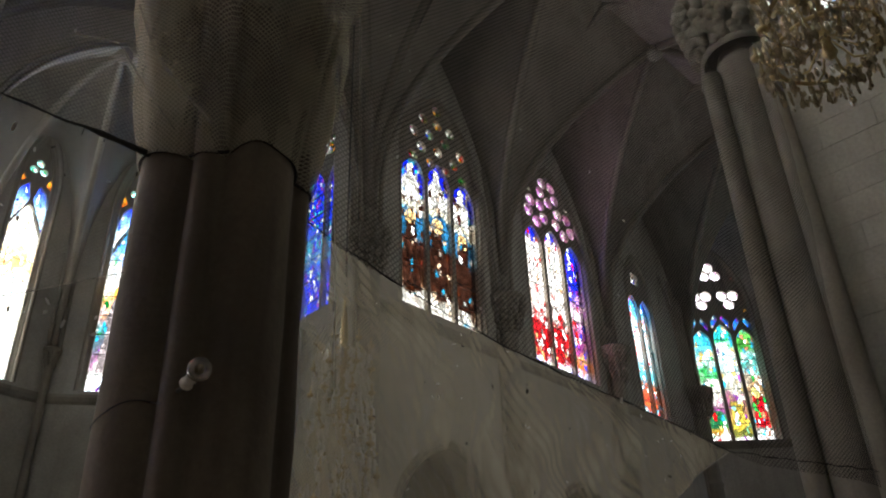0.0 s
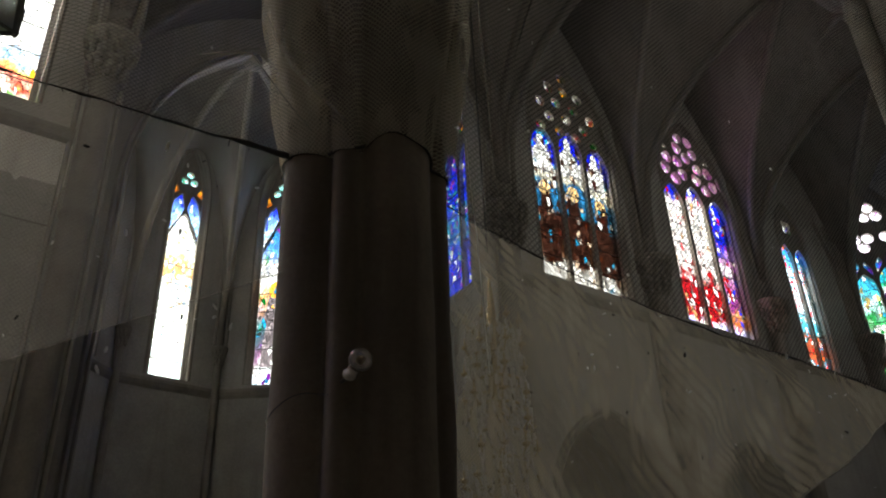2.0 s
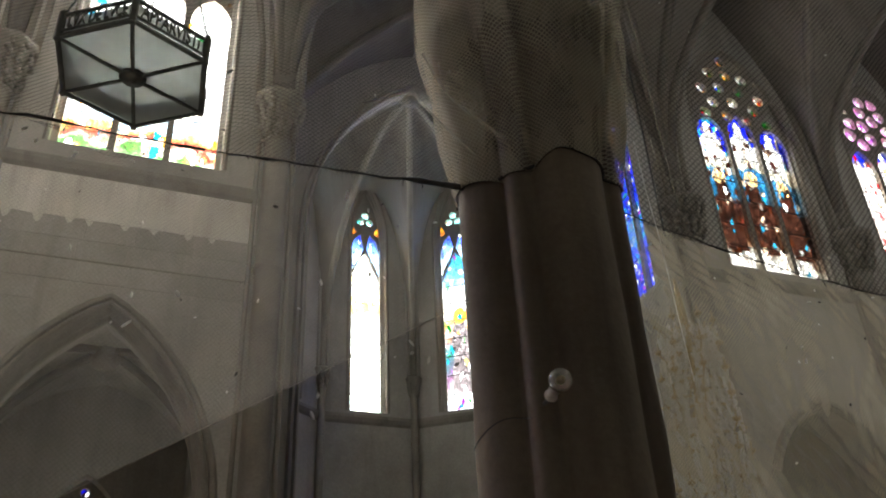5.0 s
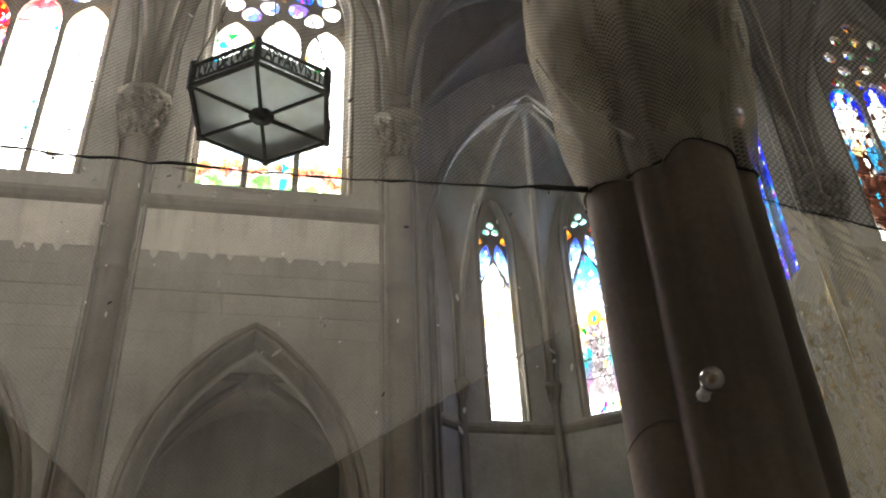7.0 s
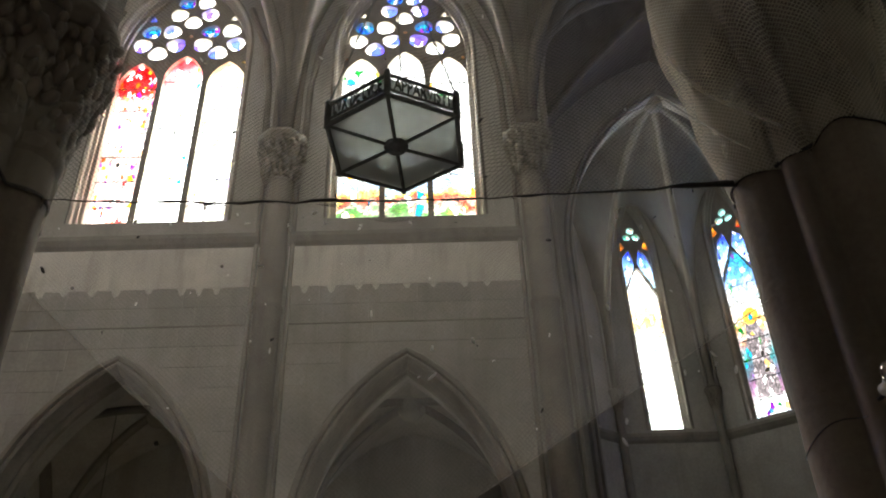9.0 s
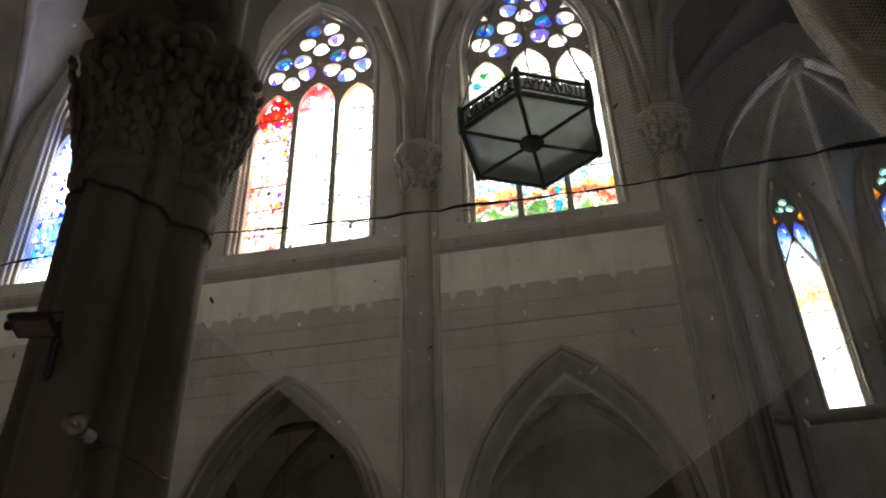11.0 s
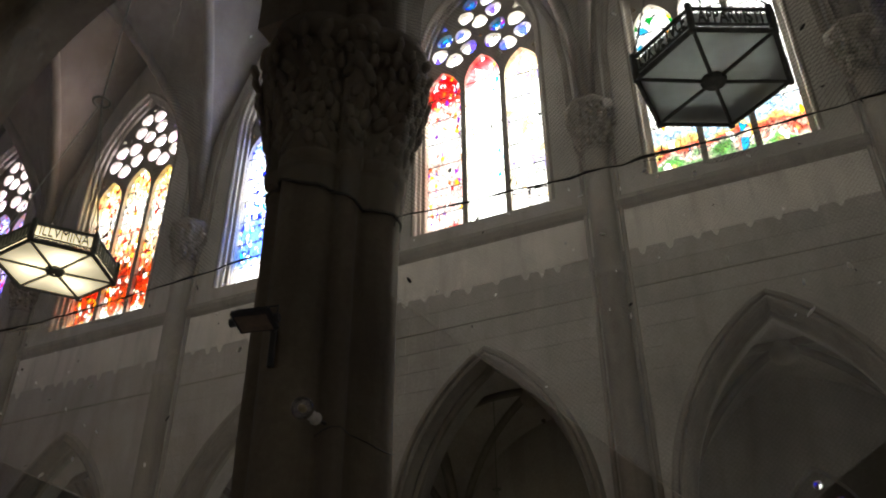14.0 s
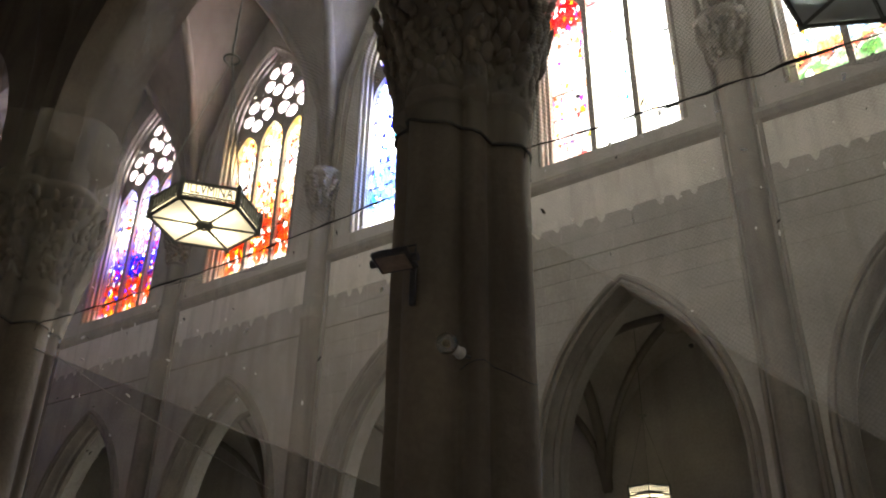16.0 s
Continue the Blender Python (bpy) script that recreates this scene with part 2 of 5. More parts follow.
NET_DARK = netting("black_bird_net", (0.07, 0.066, 0.06), 0.04, 0.8, 0.042, width=0.3)
CLOTH = plain("gathered_net", (0.34, 0.32, 0.28), 0.9, var=0.4, scale=60)
FEATHER = plain("feather_down", (0.7, 0.69, 0.66), 0.9)

# ---- geometry helpers ----
NX, EYE_Z = 16.5, 1.6


def link(name, me, mat, parent=None, label=""):
    ob = new(name, me)
    if mat:
        me.materials.append(mat)
    if parent:
        ob.parent = parent
    if label:
        ob["label"] = label
    return ob


def part(name, bm, mat, parent=None, label="", smooth=False):
    me = bpy.data.meshes.new(name)
    bm.to_mesh(me)
    bm.free()
    if smooth:
        for f in me.polygons:
            f.use_smooth = True
    return link(name, me, mat, parent, label)


def thing(name, m, label, category, group="", kind=""):
    ob = new(name)
    ob.matrix_world = m
    return tagged(ob, label, category, group, kind)


def pointed(a, h, n=14):
    """Right to left over the crown of a pointed arch of half width a and rise h, from its springing."""
    r = (a * a + h * h) / (2 * a)
    top = math.atan2(h, r - a)
    side = [(a - r + r * math.cos(top * i / n), r * math.sin(top * i / n)) for i in range(n + 1)]
    return side + [(-x, z) for x, z in reversed(side[:-1])]


def arch_loop(cx, a, z0, zs, h, n=14):
    """Closed outline of an arched opening from z0, springing at zs."""
    return [(cx + a, z0)] + [(cx + x, zs + z) for x, z in pointed(a, h, n)] + [(cx - a, z0)]


def circle_loop(cx, cz, r, n=20):
    return [(cx + r * math.cos(2 * math.pi * i / n), cz + r * math.sin(2 * math.pi * i / n)) for i in range(n)]


def foil_loop(cx, cz, r, lobes, turn=90.0, per=7):
    """A trefoil or quatrefoil outline."""
    pts, k = [], 0.52 * r
    rl = r * (0.47 if lobes == 3 else 0.42)
    for i in range(lobes):
        a0 = radians(turn) + 2 * math.pi * i / lobes
        ox, oz = cx + k * math.cos(a0), cz + k * math.sin(a0)
        for j in range(per):
            a = a0 + (j / (per - 1) - 0.5) * radians(235 if lobes == 3 else 205)
            pts.append((ox + rl * math.cos(a), oz + rl * math.sin(a)))
    return pts


def plate(loops, depth, bevel=0.0):
    """A mesh in the x-z plane, filled between an outline and its holes, depth thick and centred on y = 0."""
    cu = bpy.data.curves.new("outline", "CURVE")
    cu.dimensions, cu.fill_mode, cu.extrude, cu.bevel_depth, cu.bevel_resolution = "2D", "BOTH", depth / 2, bevel, 1
    cu.offset = -bevel
    for loop in loops:
        s = cu.splines.new("POLY")
        s.points.add(len(loop) - 1)
        for pt, (x, z) in zip(s.points, loop):
            pt.co = (x, z, 0, 1)
        s.use_cyclic_u = True
    ob = bpy.data.objects.new("outline", cu)
    me = bpy.data.meshes.new_from_object(ob)
    bpy.data.objects.remove(ob)
    me.transform(Matrix.Rotation(radians(90), 4, "X"))
    return me


def box(bm, x0, x1, y0, y1, z0, z1, bevel=0.0):
    r = bmesh.ops.create_cube(bm, size=1, matrix=Matrix.Translation(((x0 + x1) / 2, (y0 + y1) / 2, (z0 + z1) / 2)) @ Matrix.Diagonal((x1 - x0, y1 - y0, z1 - z0, 1)))
    if bevel:
        es = list({e for v in r["verts"] for e in v.link_edges})
        bmesh.ops.bevel(bm, geom=es, offset=bevel, segments=1, affect="EDGES")


def lathe(bm, prof, cx=0.0, cy=0.0, n=20, a0=0.0, a1=360.0):
    """Turns a profile of (radius, z) about a vertical axis."""
    full = abs(a1 - a0) >= 359.9
    cols = n if full else n + 1
    rings = []
    for r, z in prof:
        rings.append([bm.verts.new((cx + r * math.cos(radians(a0 + (a1 - a0) * i / n)), cy + r * math.sin(radians(a0 + (a1 - a0) * i / n)), z)) for i in range(cols)])
    for lo, hi in zip(rings, rings[1:]):
        for i in range(n):
            j = (i + 1) % cols
            bm.faces.new((lo[i], lo[j], hi[j], hi[i]))
    return rings


def tube(bm, pts, r, n=8, closed=False, radii=None):
    """A round bar along points."""
    pts = [Vector(p) for p in pts]
    rings, ref = [], None
    for i, p in enumerate(pts):
        a = pts[i - 1] if i or closed else p
        b = pts[(i + 1) % len(pts)] if i < len(pts) - 1 or closed else p
        d = (b - a).normalized()
        if ref is None:
            ref = d.orthogonal().normalized()
        ref = (ref - d * ref.dot(d)).normalized()
        o = d.cross(ref)
        rr = radii[i] if radii else r
        rings.append([bm.verts.new(p + (ref * math.cos(2 * math.pi * k / n) + o * math.sin(2 * math.pi * k / n)) * rr) for k in range(n)])
    for i in range(len(rings) - (0 if closed else 1)):
        lo, hi = rings[i], rings[(i + 1) % len(rings)]
        for k in range(n):
            bm.faces.new((lo[k], lo[(k + 1) % n], hi[(k + 1) % n], hi[k]))
    if not closed:
        bm.faces.new(rings[0][::-1])
        bm.faces.new(rings[-1])


def moulding(bm, path, section):
    """Sweeps a section of (out, along) offsets along a path in the x-z plane; out: away from the arch's inside, along: towards -y."""
    pts = [Vector((x, 0, z)) for x, z in path]
    rings = []
    for i, p in enumerate(pts):
        a, b = pts[max(i - 1, 0)], pts[min(i + 1, len(pts) - 1)]
        d = (b - a).normalized()
        nrm = Vector((d.z, 0, -d.x))
        rings.append([bm.verts.new(p + nrm * o + Vector((0, -q, 0))) for o, q in section])
    for lo, hi in zip(rings, rings[1:]):
        for k in range(len(section) - 1):
            bm.faces.new((lo[k], lo[k + 1], hi[k + 1], hi[k]))


def wall_frame(origin, turn):
    """The pose of a wall: its x runs along the wall, its z up, and the room lies on its -y side."""
    return pose(*origin, 0, 0, turn)


# ---- the setting: floor, walls, vaults ----
FAR_Y, NEAR_Y, AXIS_Y = 16.5, 4.85, 10.65
BAYS = [-0.66, -6.80, -13.12, -19.45, -26.0]
SHAFTS = [2.42, -3.72, -9.95, -16.15, -22.7, -29.3]
CHOIR_BAYS = (17.29, 23.58)
ARCH = (2.2, 6.0, 4.07)  # half width, springing and rise of the far arcade


def wall(name, m, loops, thick, mat, label):
    me = plate(loops, thick)
    me.transform(Matrix.Translation((0, thick / 2, 0)))
    ob = link(name, me, mat)
    ob.matrix_world = m
    return tagged(ob, label, "wall", kind="structure")


def slab(name, x0, x1, y0, y1, z0, z1, mat, label, category):
    bm = bmesh.new()
    box(bm, x0, x1, y0, y1, z0, z1)
    return tagged(part(name, bm, mat), label, category, kind="structure")


slab("floor", -32, 40, -9, 31, -0.3, 0, FLOOR, "worn grey stone floor slabs of the church", "floor")

TOP = 27.0
far_holes = [arch_loop(c, 1.85, 13.85, 19.7, 3.3) for c in BAYS]


def notched(x0, x1, arches, top=TOP, foot=0.0):
    """A wall outline from x0 to x1 whose foot is cut by arches (centre, half width, springing, rise)."""
    pts = [(x1, top), (x0, top), (x0, foot)]
    for c, a, zs, h in sorted(arches):
        pts += [(c - a, foot)] + [(c + x, zs + z) for x, z in reversed(pointed(a, h))] + [(c + a, foot)]
    return pts + [(x1, foot)]


FAR = wall_frame((0, FAR_Y, 0), 0)
wall("wall_nave_far", FAR, [notched(-30, 2.9, [(c, *ARCH) for c in BAYS])] + far_holes, 1.2, WALL,
     "greyish limestone nave wall with pointed arcade and tall windows")
choir_holes = [arch_loop(c, 1.85, 13.7, 19.5, 3.2) for c in CHOIR_BAYS] + [arch_loop(29.3, 0.92, 13.2, 18.9, 2.0)]
wall("wall_choir_far", FAR, [notched(13.6, 33.4, [(c, 2.2, 6.6, 3.0) for c in CHOIR_BAYS])] + choir_holes, 1.2, WALL,
     "shadowed limestone choir wall with stained-glass windows")
APSE_SIDE = wall_frame((32.9, FAR_Y, 0), -45)
wall("wall_apse_side", APSE_SIDE, [[(5.9, TOP), (0, TOP), (0, 0), (5.9, 0)], arch_loop(1.71, 1.5, 13.2, 19.3, 3.6)], 1.0, WALL,
     "canted limestone apse wall with one traceried window")
APSE_END = wall_frame((37.05, 12.4, 0), -90)
wall("wall_apse_end", APSE_END, [[(3.6, TOP), (-0.3, TOP), (-0.3, 0), (3.6, 0)]], 1.0, WALL, "limestone end wall of the choir apse")
NEAR = wall_frame((0, NEAR_Y + 0.5, 0), 180)
# Takes the dark pier stone, so its low light is painted in.
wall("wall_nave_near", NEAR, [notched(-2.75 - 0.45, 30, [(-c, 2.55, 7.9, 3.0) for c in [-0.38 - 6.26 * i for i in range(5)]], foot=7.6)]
     + [arch_loop(-c, 1.85, 13.85, 19.7, 3.3) for c in BAYS], 1.0, PIER, "limestone nave wall above the near arcade, shade put into its dark colour")
CHOIR_NEAR = wall_frame((0, 4.9, 0), 180)
wall("wall_choir_near", CHOIR_NEAR, [[(-14.3, TOP), (-38, TOP), (-38, 0), (-14.3, 0)]] + [arch_loop(-c, 1.85, 13.7, 19.5, 3.2) for c in CHOIR_BAYS],
     1.2, WALL, "limestone choir wall on the near side")
TRANS_EAST = wall_frame((14.0, 0, 0), -90)
wall("wall_transept_near", TRANS_EAST, [[(7.2, TOP), (-4.5, TOP), (-4.5, 0), (7.2, 0)], arch_loop(-1.4, 1.6, 14.2, 19.6, 3.0)], 1.2, WALL,
     "pale coursed limestone wall of the near transept")
slab("wall_transept_end", 1.5, 15, -8.2, -7.2, 0, TOP, WALL, "limestone end wall of the near transept", "wall")
slab("wall_transept_west", 1.45, 2.45, -7.2, -2.4, 0, TOP, WALL, "limestone side wall of the near transept", "wall")
TRANS_WEST = wall_frame((2.45, 0, 0), 90)
wall("wall_transept_upper", TRANS_WEST, [[(4.35, TOP), (-2.4, TOP), (-2.4, 11.6), (4.35, 11.6)], arch_loop(1.0, 1.6, 14.2, 19.6, 3.0)], 1.0, WALL, "limestone wall above the aisle opening")
AISLE = wall_frame((0, -2.4, 0), 180)
wall("wall_aisle", AISLE, [[(30, 12), (-1.45, 12), (-1.45, 0), (30, 0)]] + [arch_loop(-c, 1.1, 3.0, 6.6, 2.0) for c in BAYS], 1.0, WALL, "limestone outer wall of the side aisle")
slab("wall_west", -31, -30, -3.4, 23.5, 0, TOP, WALL, "limestone west wall of the nave", "wall")
FAR_AISLE = wall_frame((0, 22.0, 0), 0)
wall("wall_far_aisle", FAR_AISLE, [[(2.0, 12), (-30, 12), (-30, 0), (2.0, 0)]] + [arch_loop(BAYS[0], 1.15, 3.0, 6.2, 2.1)] + [arch_loop(c, 0.95, 3.0, 5.9, 1.7) for c in BAYS[2:]], 1.0, WALL, "limestone outer wall of the far aisle")
slab("ceiling_far_aisle", -30, 2.0, 17.7, 22.0, 11.6, 12.0, VAULT, "flat stone roof over the far aisle", "ceiling")
slab("ceiling_aisle", -30, 1.45, -2.4, 4.35, 11.6, 12.1, VAULT, "stone ceiling of the side aisle", "ceiling")
slab("wall_choir_aisle", 14.8, 33, 21, 22, 0, 12, WALL, "limestone outer wall of the choir aisle", "wall")
slab("ceiling_choir_aisle", 14.8, 33, 17.7, 21, 11.3, 11.8, VAULT, "flat stone ceiling of the choir aisle", "ceiling")

# far transept and its apse
TY, TX = 22.5, 8.2
slab("wall_transept_far_west", 1.6, 2.9, FAR_Y + 1.2, TY + 0.4, 0, TOP, WALL, "limestone side wall of the far transept", "wall")
TRANS_FAR_EAST = wall_frame((13.9, 23.5, 0), -90)
wall("wall_transept_far_east", TRANS_FAR_EAST, [[(5.8, TOP), (0, TOP), (0, 0), (5.8, 0)], arch_loop(4.4, 1.35, 13.7, 19.4, 2.6)], 1.0, WALL,
     "limestone transept wall with a deep-set window")
wall("wall_transept_far_end", wall_frame((0, TY, 0), 0), [notched(2.2, 14.4, [(TX, 3.75, 16.6, 6.9)])], 0.4, WALL,
     "limestone wall pierced by the chapel arch")
CH_Y, CH_R = TY + 0.4, 5.5
half = CH_R * math.tan(radians(18))
CHAPEL = []
for k, deg in enumerate((-72, -36, 0, 36, 72)):
    a = radians(deg)
    org = (TX + CH_R * math.sin(a), CH_Y + CH_R * math.cos(a), 0)
    fr = wall_frame(org, -deg)
    CHAPEL.append(fr)
    wall("wall_chapel_%d" % (k + 1), fr, [[(half + 0.25, TOP), (-half - 0.25, TOP), (-half - 0.25, 0), (half + 0.25, 0)],
         arch_loop(0, 0.72, 13.1, 20.6, 2.7)], 0.9, WALL, "canted chapel wall with a tall lancet window")


def pointed_height(u, a, h):
    """Height over the springing of a pointed arch at u from its axis."""
    r = (a * a + h * h) / (2 * a)
    u = min(abs(u), a)
    return math.sqrt(max(0.0, r * r - (u + r - a) ** 2))


def vault(name, x0, x1, y0, y1, zs, h, label, n=22, mat=None):
    """A quadripartite rib vault over one bay: thick cells in one mesh."""
    bm = bmesh.new()
    cx, cy, a, b = (x0 + x1) / 2, (y0 + y1) / 2, (x1 - x0) / 2, (y1 - y0) / 2
    grid = []
    for i in range(n + 1):
        row = []
        for j in range(n + 1):
            x, y = x0 + (x1 - x0) * i / n, y0 + (y1 - y0) * j / n
            z = zs + max(pointed_height(x - cx, a, h), pointed_height((y - cy) * a / b, a, h))
            row.append(bm.verts.new((x, y, z)))
        grid.append(row)
    for i in range(n):
        for j in range(n):
            p, q, r, w = grid[i][j], grid[i][j + 1], grid[i + 1][j + 1], grid[i + 1][j]
            if i == j:
                bm.faces.new((p, q, r))
                bm.faces.new((p, r, w))
            elif i + j == n - 1:
                bm.faces.new((p, q, w))
                bm.faces.new((q, r, w))
            else:
                bm.faces.new((p, q, r, w))
    ob = part(name, bm, mat or VAULT)
    so = ob.modifiers.new("thick", "SOLIDIFY")
    so.thickness, so.offset = 0.25, -1
    return tagged(ob, label, "ceiling", kind="structure")


def ribs(x0, x1, y0, y1, zs, h, r=0.17):
    """The two diagonal ribs and a boss of a vault bay."""
    cx, cy, a, b = (x0 + x1) / 2, (y0 + y1) / 2, (x1 - x0) / 2, (y1 - y0) / 2
    for s in (1, -1):
        bm = bmesh.new()
        pts = []
        for i in range(-16, 17):
            u = i / 16
            pts.append((cx + a * u, cy + s * b * u, zs + pointed_height(u * a, a, h) - 0.05))
        tube(bm, pts, r, 8)
        tagged(part("vault_rib", bm, VAULT, smooth=True), "moulded limestone diagonal vault rib", "rib", "vault ribs", "structure")
    bm = bmesh.new()
    lathe(bm, [(0.02, zs + h - 0.5), (0.25, zs + h - 0.46), (0.34, zs + h - 0.3), (0.3, zs + h - 0.05)], cx, cy, 14)
    tagged(part("vault_boss", bm, TRIM, smooth=True), "round carved keystone boss at the vault crown", "boss", "vault bosses", "structure")


def cross_rib(p, q, zs, h, r=0.2, name="transverse_rib"):
    """A pointed arch rib from p to q in plan."""
    bm = bmesh.new()
    p, q = Vector(p), Vector(q)
    mid, a = (p + q) / 2, (q - p).length / 2
    d = (q - p).normalized()
    pts = [(*(mid + d * x), zs + z) for x, z in pointed(a, h, 16)]
    tube(bm, pts, r, 8)
    tagged(part(name, bm, VAULT, smooth=True), "moulded limestone vault arch", "rib", "vault ribs", "structure")


VZ, VH = 16.4, 8.8
for i in range(5):
    x1, x0 = SHAFTS[i], SHAFTS[i + 1]
    vault("ceiling_far_aisle_%d" % (i + 1), x0, x1, FAR_Y + 1.2, 22.0, 6.9, 3.7, "limestone rib vault over one bay of the far aisle", 16, WALL)
    ribs(x0, x1, FAR_Y + 1.2, 22.0, 6.9, 3.7, 0.11)
    cross_rib((x0, FAR_Y + 1.2), (x0, 22.0), 6.9, 3.7, 0.16)
for i in range(5):
    x1, x0 = SHAFTS[i], SHAFTS[i + 1]
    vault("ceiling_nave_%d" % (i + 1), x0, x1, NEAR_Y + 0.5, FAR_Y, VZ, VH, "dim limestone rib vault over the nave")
    ribs(x0, x1, NEAR_Y + 0.5, FAR_Y, VZ, VH)
    cross_rib((x0, FAR_Y), (x0, NEAR_Y + 0.5), VZ, VH)
for i, (x0, x1) in enumerate(((14.0, 20.15), (20.15, 26.4), (26.4, 32.9))):
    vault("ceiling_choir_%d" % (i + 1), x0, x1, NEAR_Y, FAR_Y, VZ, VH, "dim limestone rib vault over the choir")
    ribs(x0, x1, NEAR_Y, FAR_Y, VZ, VH)
    cross_rib((x0, FAR_Y), (x0, NEAR_Y), VZ, VH)
cross_rib((32.9, FAR_Y), (32.9, NEAR_Y), VZ, VH)
slab("ceiling_apse", 32.9, 38, 4.8, 17.5, 25.2, 25.7, VAULT, "dim stone ceiling of the apse", "ceiling")
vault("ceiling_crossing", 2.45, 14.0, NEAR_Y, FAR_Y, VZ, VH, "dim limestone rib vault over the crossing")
ribs(2.45, 14.0, NEAR_Y, FAR_Y, VZ, VH)
cross_rib((2.45, FAR_Y), (2.45, NEAR_Y), VZ, VH, 0.28)
cross_rib((2.45, FAR_Y), (14.0, FAR_Y), VZ, VH, 0.3)
vault("ceiling_transept_far", 2.45, 14.0, FAR_Y, TY, VZ, VH, "dim limestone rib vault over the far transept")
ribs(2.45, 14.0, FAR_Y, TY, VZ, VH)
vault("ceiling_transept_near", 2.45, 14.0, -7.2, NEAR_Y, VZ, VH, "dim limestone rib vault over the near transept")

# chapel vault: cells rising from the walls to one boss, with ribs
CB = Vector((TX, CH_Y, 23.6))
corners = []
for deg in (-90, -54, -18, 18, 54, 90):
    rr = CH_R / math.cos(radians(18))
    corners.append(Vector((TX + rr * math.sin(radians(deg)), CH_Y + rr * math.cos(radians(deg)), 0)))
for k in range(5):
    bm = bmesh.new()
    n = 10
    p, q = corners[k], corners[k + 1]
    rows = []
    for i in range(n + 1):
        u = i / n
        row = []
        for j in range(n + 1):
            w = j / n
            edge = p.lerp(q, w)
            zs = 14.3 + 8.7 * math.sqrt(max(0, 1 - (2 * w - 1) ** 2)) * 1.0
            z = zs + (CB.z + 0.1 - zs) * math.sin(u * math.pi / 2)
            pos = edge.lerp(CB, u)
            row.append(bm.verts.new((pos.x, pos.y, max(z, 14.3 + (CB.z - 14.3) * math.sqrt(1 - (1 - u) ** 2)))))
        rows.append(row)
    for i in range(n):
        for j in range(n):
            bm.faces.new((rows[i][j], rows[i][j + 1], rows[i + 1][j + 1], rows[i + 1][j]))
    bmesh.ops.remove_doubles(bm, verts=bm.verts, dist=0.005)
    tagged(part("ceiling_chapel_%d" % (k + 1), bm, VAULT, smooth=True), "dim stone cell of the chapel vault", "ceiling", kind="structure")
slab("ceiling_chapel_top", 1.5, 15, TY, 30, 26.5, 27, VAULT, "stone roof slab over the chapel", "ceiling")
for c in corners:
    bm = bmesh.new()
    pts = []
    for i in range(17):
        u = i / 16
        pos = c.lerp(CB, u)
        pts.append((pos.x, pos.y, 14.3 + (CB.z - 0.12 - 14.3) * math.sqrt(max(0, 1 - (1 - u) ** 2))))
    tube(bm, pts, 0.13, 8)
    tagged(part("vault_rib", bm, TRIM, smooth=True), "slim limestone chapel vault rib", "rib", "vault ribs", "structure")
bm = bmesh.new()
lathe(bm, [(0.02, 23.15), (0.28, 23.2), (0.36, 23.4), (0.3, 23.7)], TX, CH_Y, 14)
tagged(part("vault_boss", bm, VAULT, smooth=True), "round carved keystone boss of the chapel vault", "boss", "vault bosses", "structure")


# ---- wall trim: hood mouldings, string courses, sills ----
def trim_part(name, bm, label):
    return tagged(part(name, bm, TRIM), label, "moulding", kind="structure")


HOOD = [(-0.02, 0.0), (-0.02, 0.05), (0.03, 0.09), (0.08, 0.05), (0.1, 0.02), (0.13, 0.1), (0.2, 0.12), (0.25, 0.05), (0.27, 0.0)]
INNER = [(-0.02, -0.7), (-0.12, -0.6), (-0.14, -0.45), (-0.06, -0.38), (-0.1, -0.25), (-0.04, -0.12), (0.0, 0.0)]
JAMB = [(-0.03, -0.45), (-0.14, -0.4), (-0.14, -0.3), (-0.06, -0.25), (-0.09, -0.14), (-0.02, -0.08), (0.0, 0.0), (0.06, 0.04), (0.12, 0.0)]


def arch_trim(m, cx, a, z0, zs, h, section, name, label, mat=None):
    bm = bmesh.new()
    path = [(cx + a, z0), (cx + a, zs - 0.01)] + [(cx + x, zs + z) for x, z in pointed(a, h, 16)] + [(cx - a, zs - 0.01), (cx - a, z0)]
    moulding(bm, path, section)
    ob = trim_part(name, bm, label)
    ob.matrix_world = m
    return ob


for c in BAYS:
    arch_trim(FAR, c, ARCH[0], 0.0, *ARCH[1:], HOOD, "trim_arcade_hood", "double roll hood moulding round a pointed arch")
    arch_trim(FAR, c, ARCH[0], 0.0, *ARCH[1:], INNER, "trim_arcade_soffit", "stepped limestone soffit of a pointed arch")
    arch_trim(FAR, c, 1.85, 13.85, 19.7, 3.3, JAMB, "trim_window_jamb", "moulded limestone jamb round a tall window")
for c in CHOIR_BAYS:
    arch_trim(FAR, c, 2.2, 0.0, 6.6, 3.0, HOOD, "trim_arcade_hood", "double roll hood moulding round a pointed arch")
    arch_trim(FAR, c, 1.85, 13.7, 19.5, 3.2, JAMB, "trim_window_jamb", "moulded limestone jamb round a tall window")
arch_trim(FAR, 29.3, 0.92, 13.2, 18.9, 2.0, JAMB, "trim_window_jamb", "moulded limestone jamb round a narrow window")
arch_trim(APSE_SIDE, 1.71, 1.5, 13.2, 19.3, 3.6, JAMB, "trim_window_jamb", "moulded limestone jamb round the apse window")
arch_trim(TRANS_FAR_EAST, 4.4, 1.35, 13.7, 19.4, 2.6, JAMB, "trim_window_jamb", "moulded limestone jamb round the transept window")
for fr in CHAPEL:
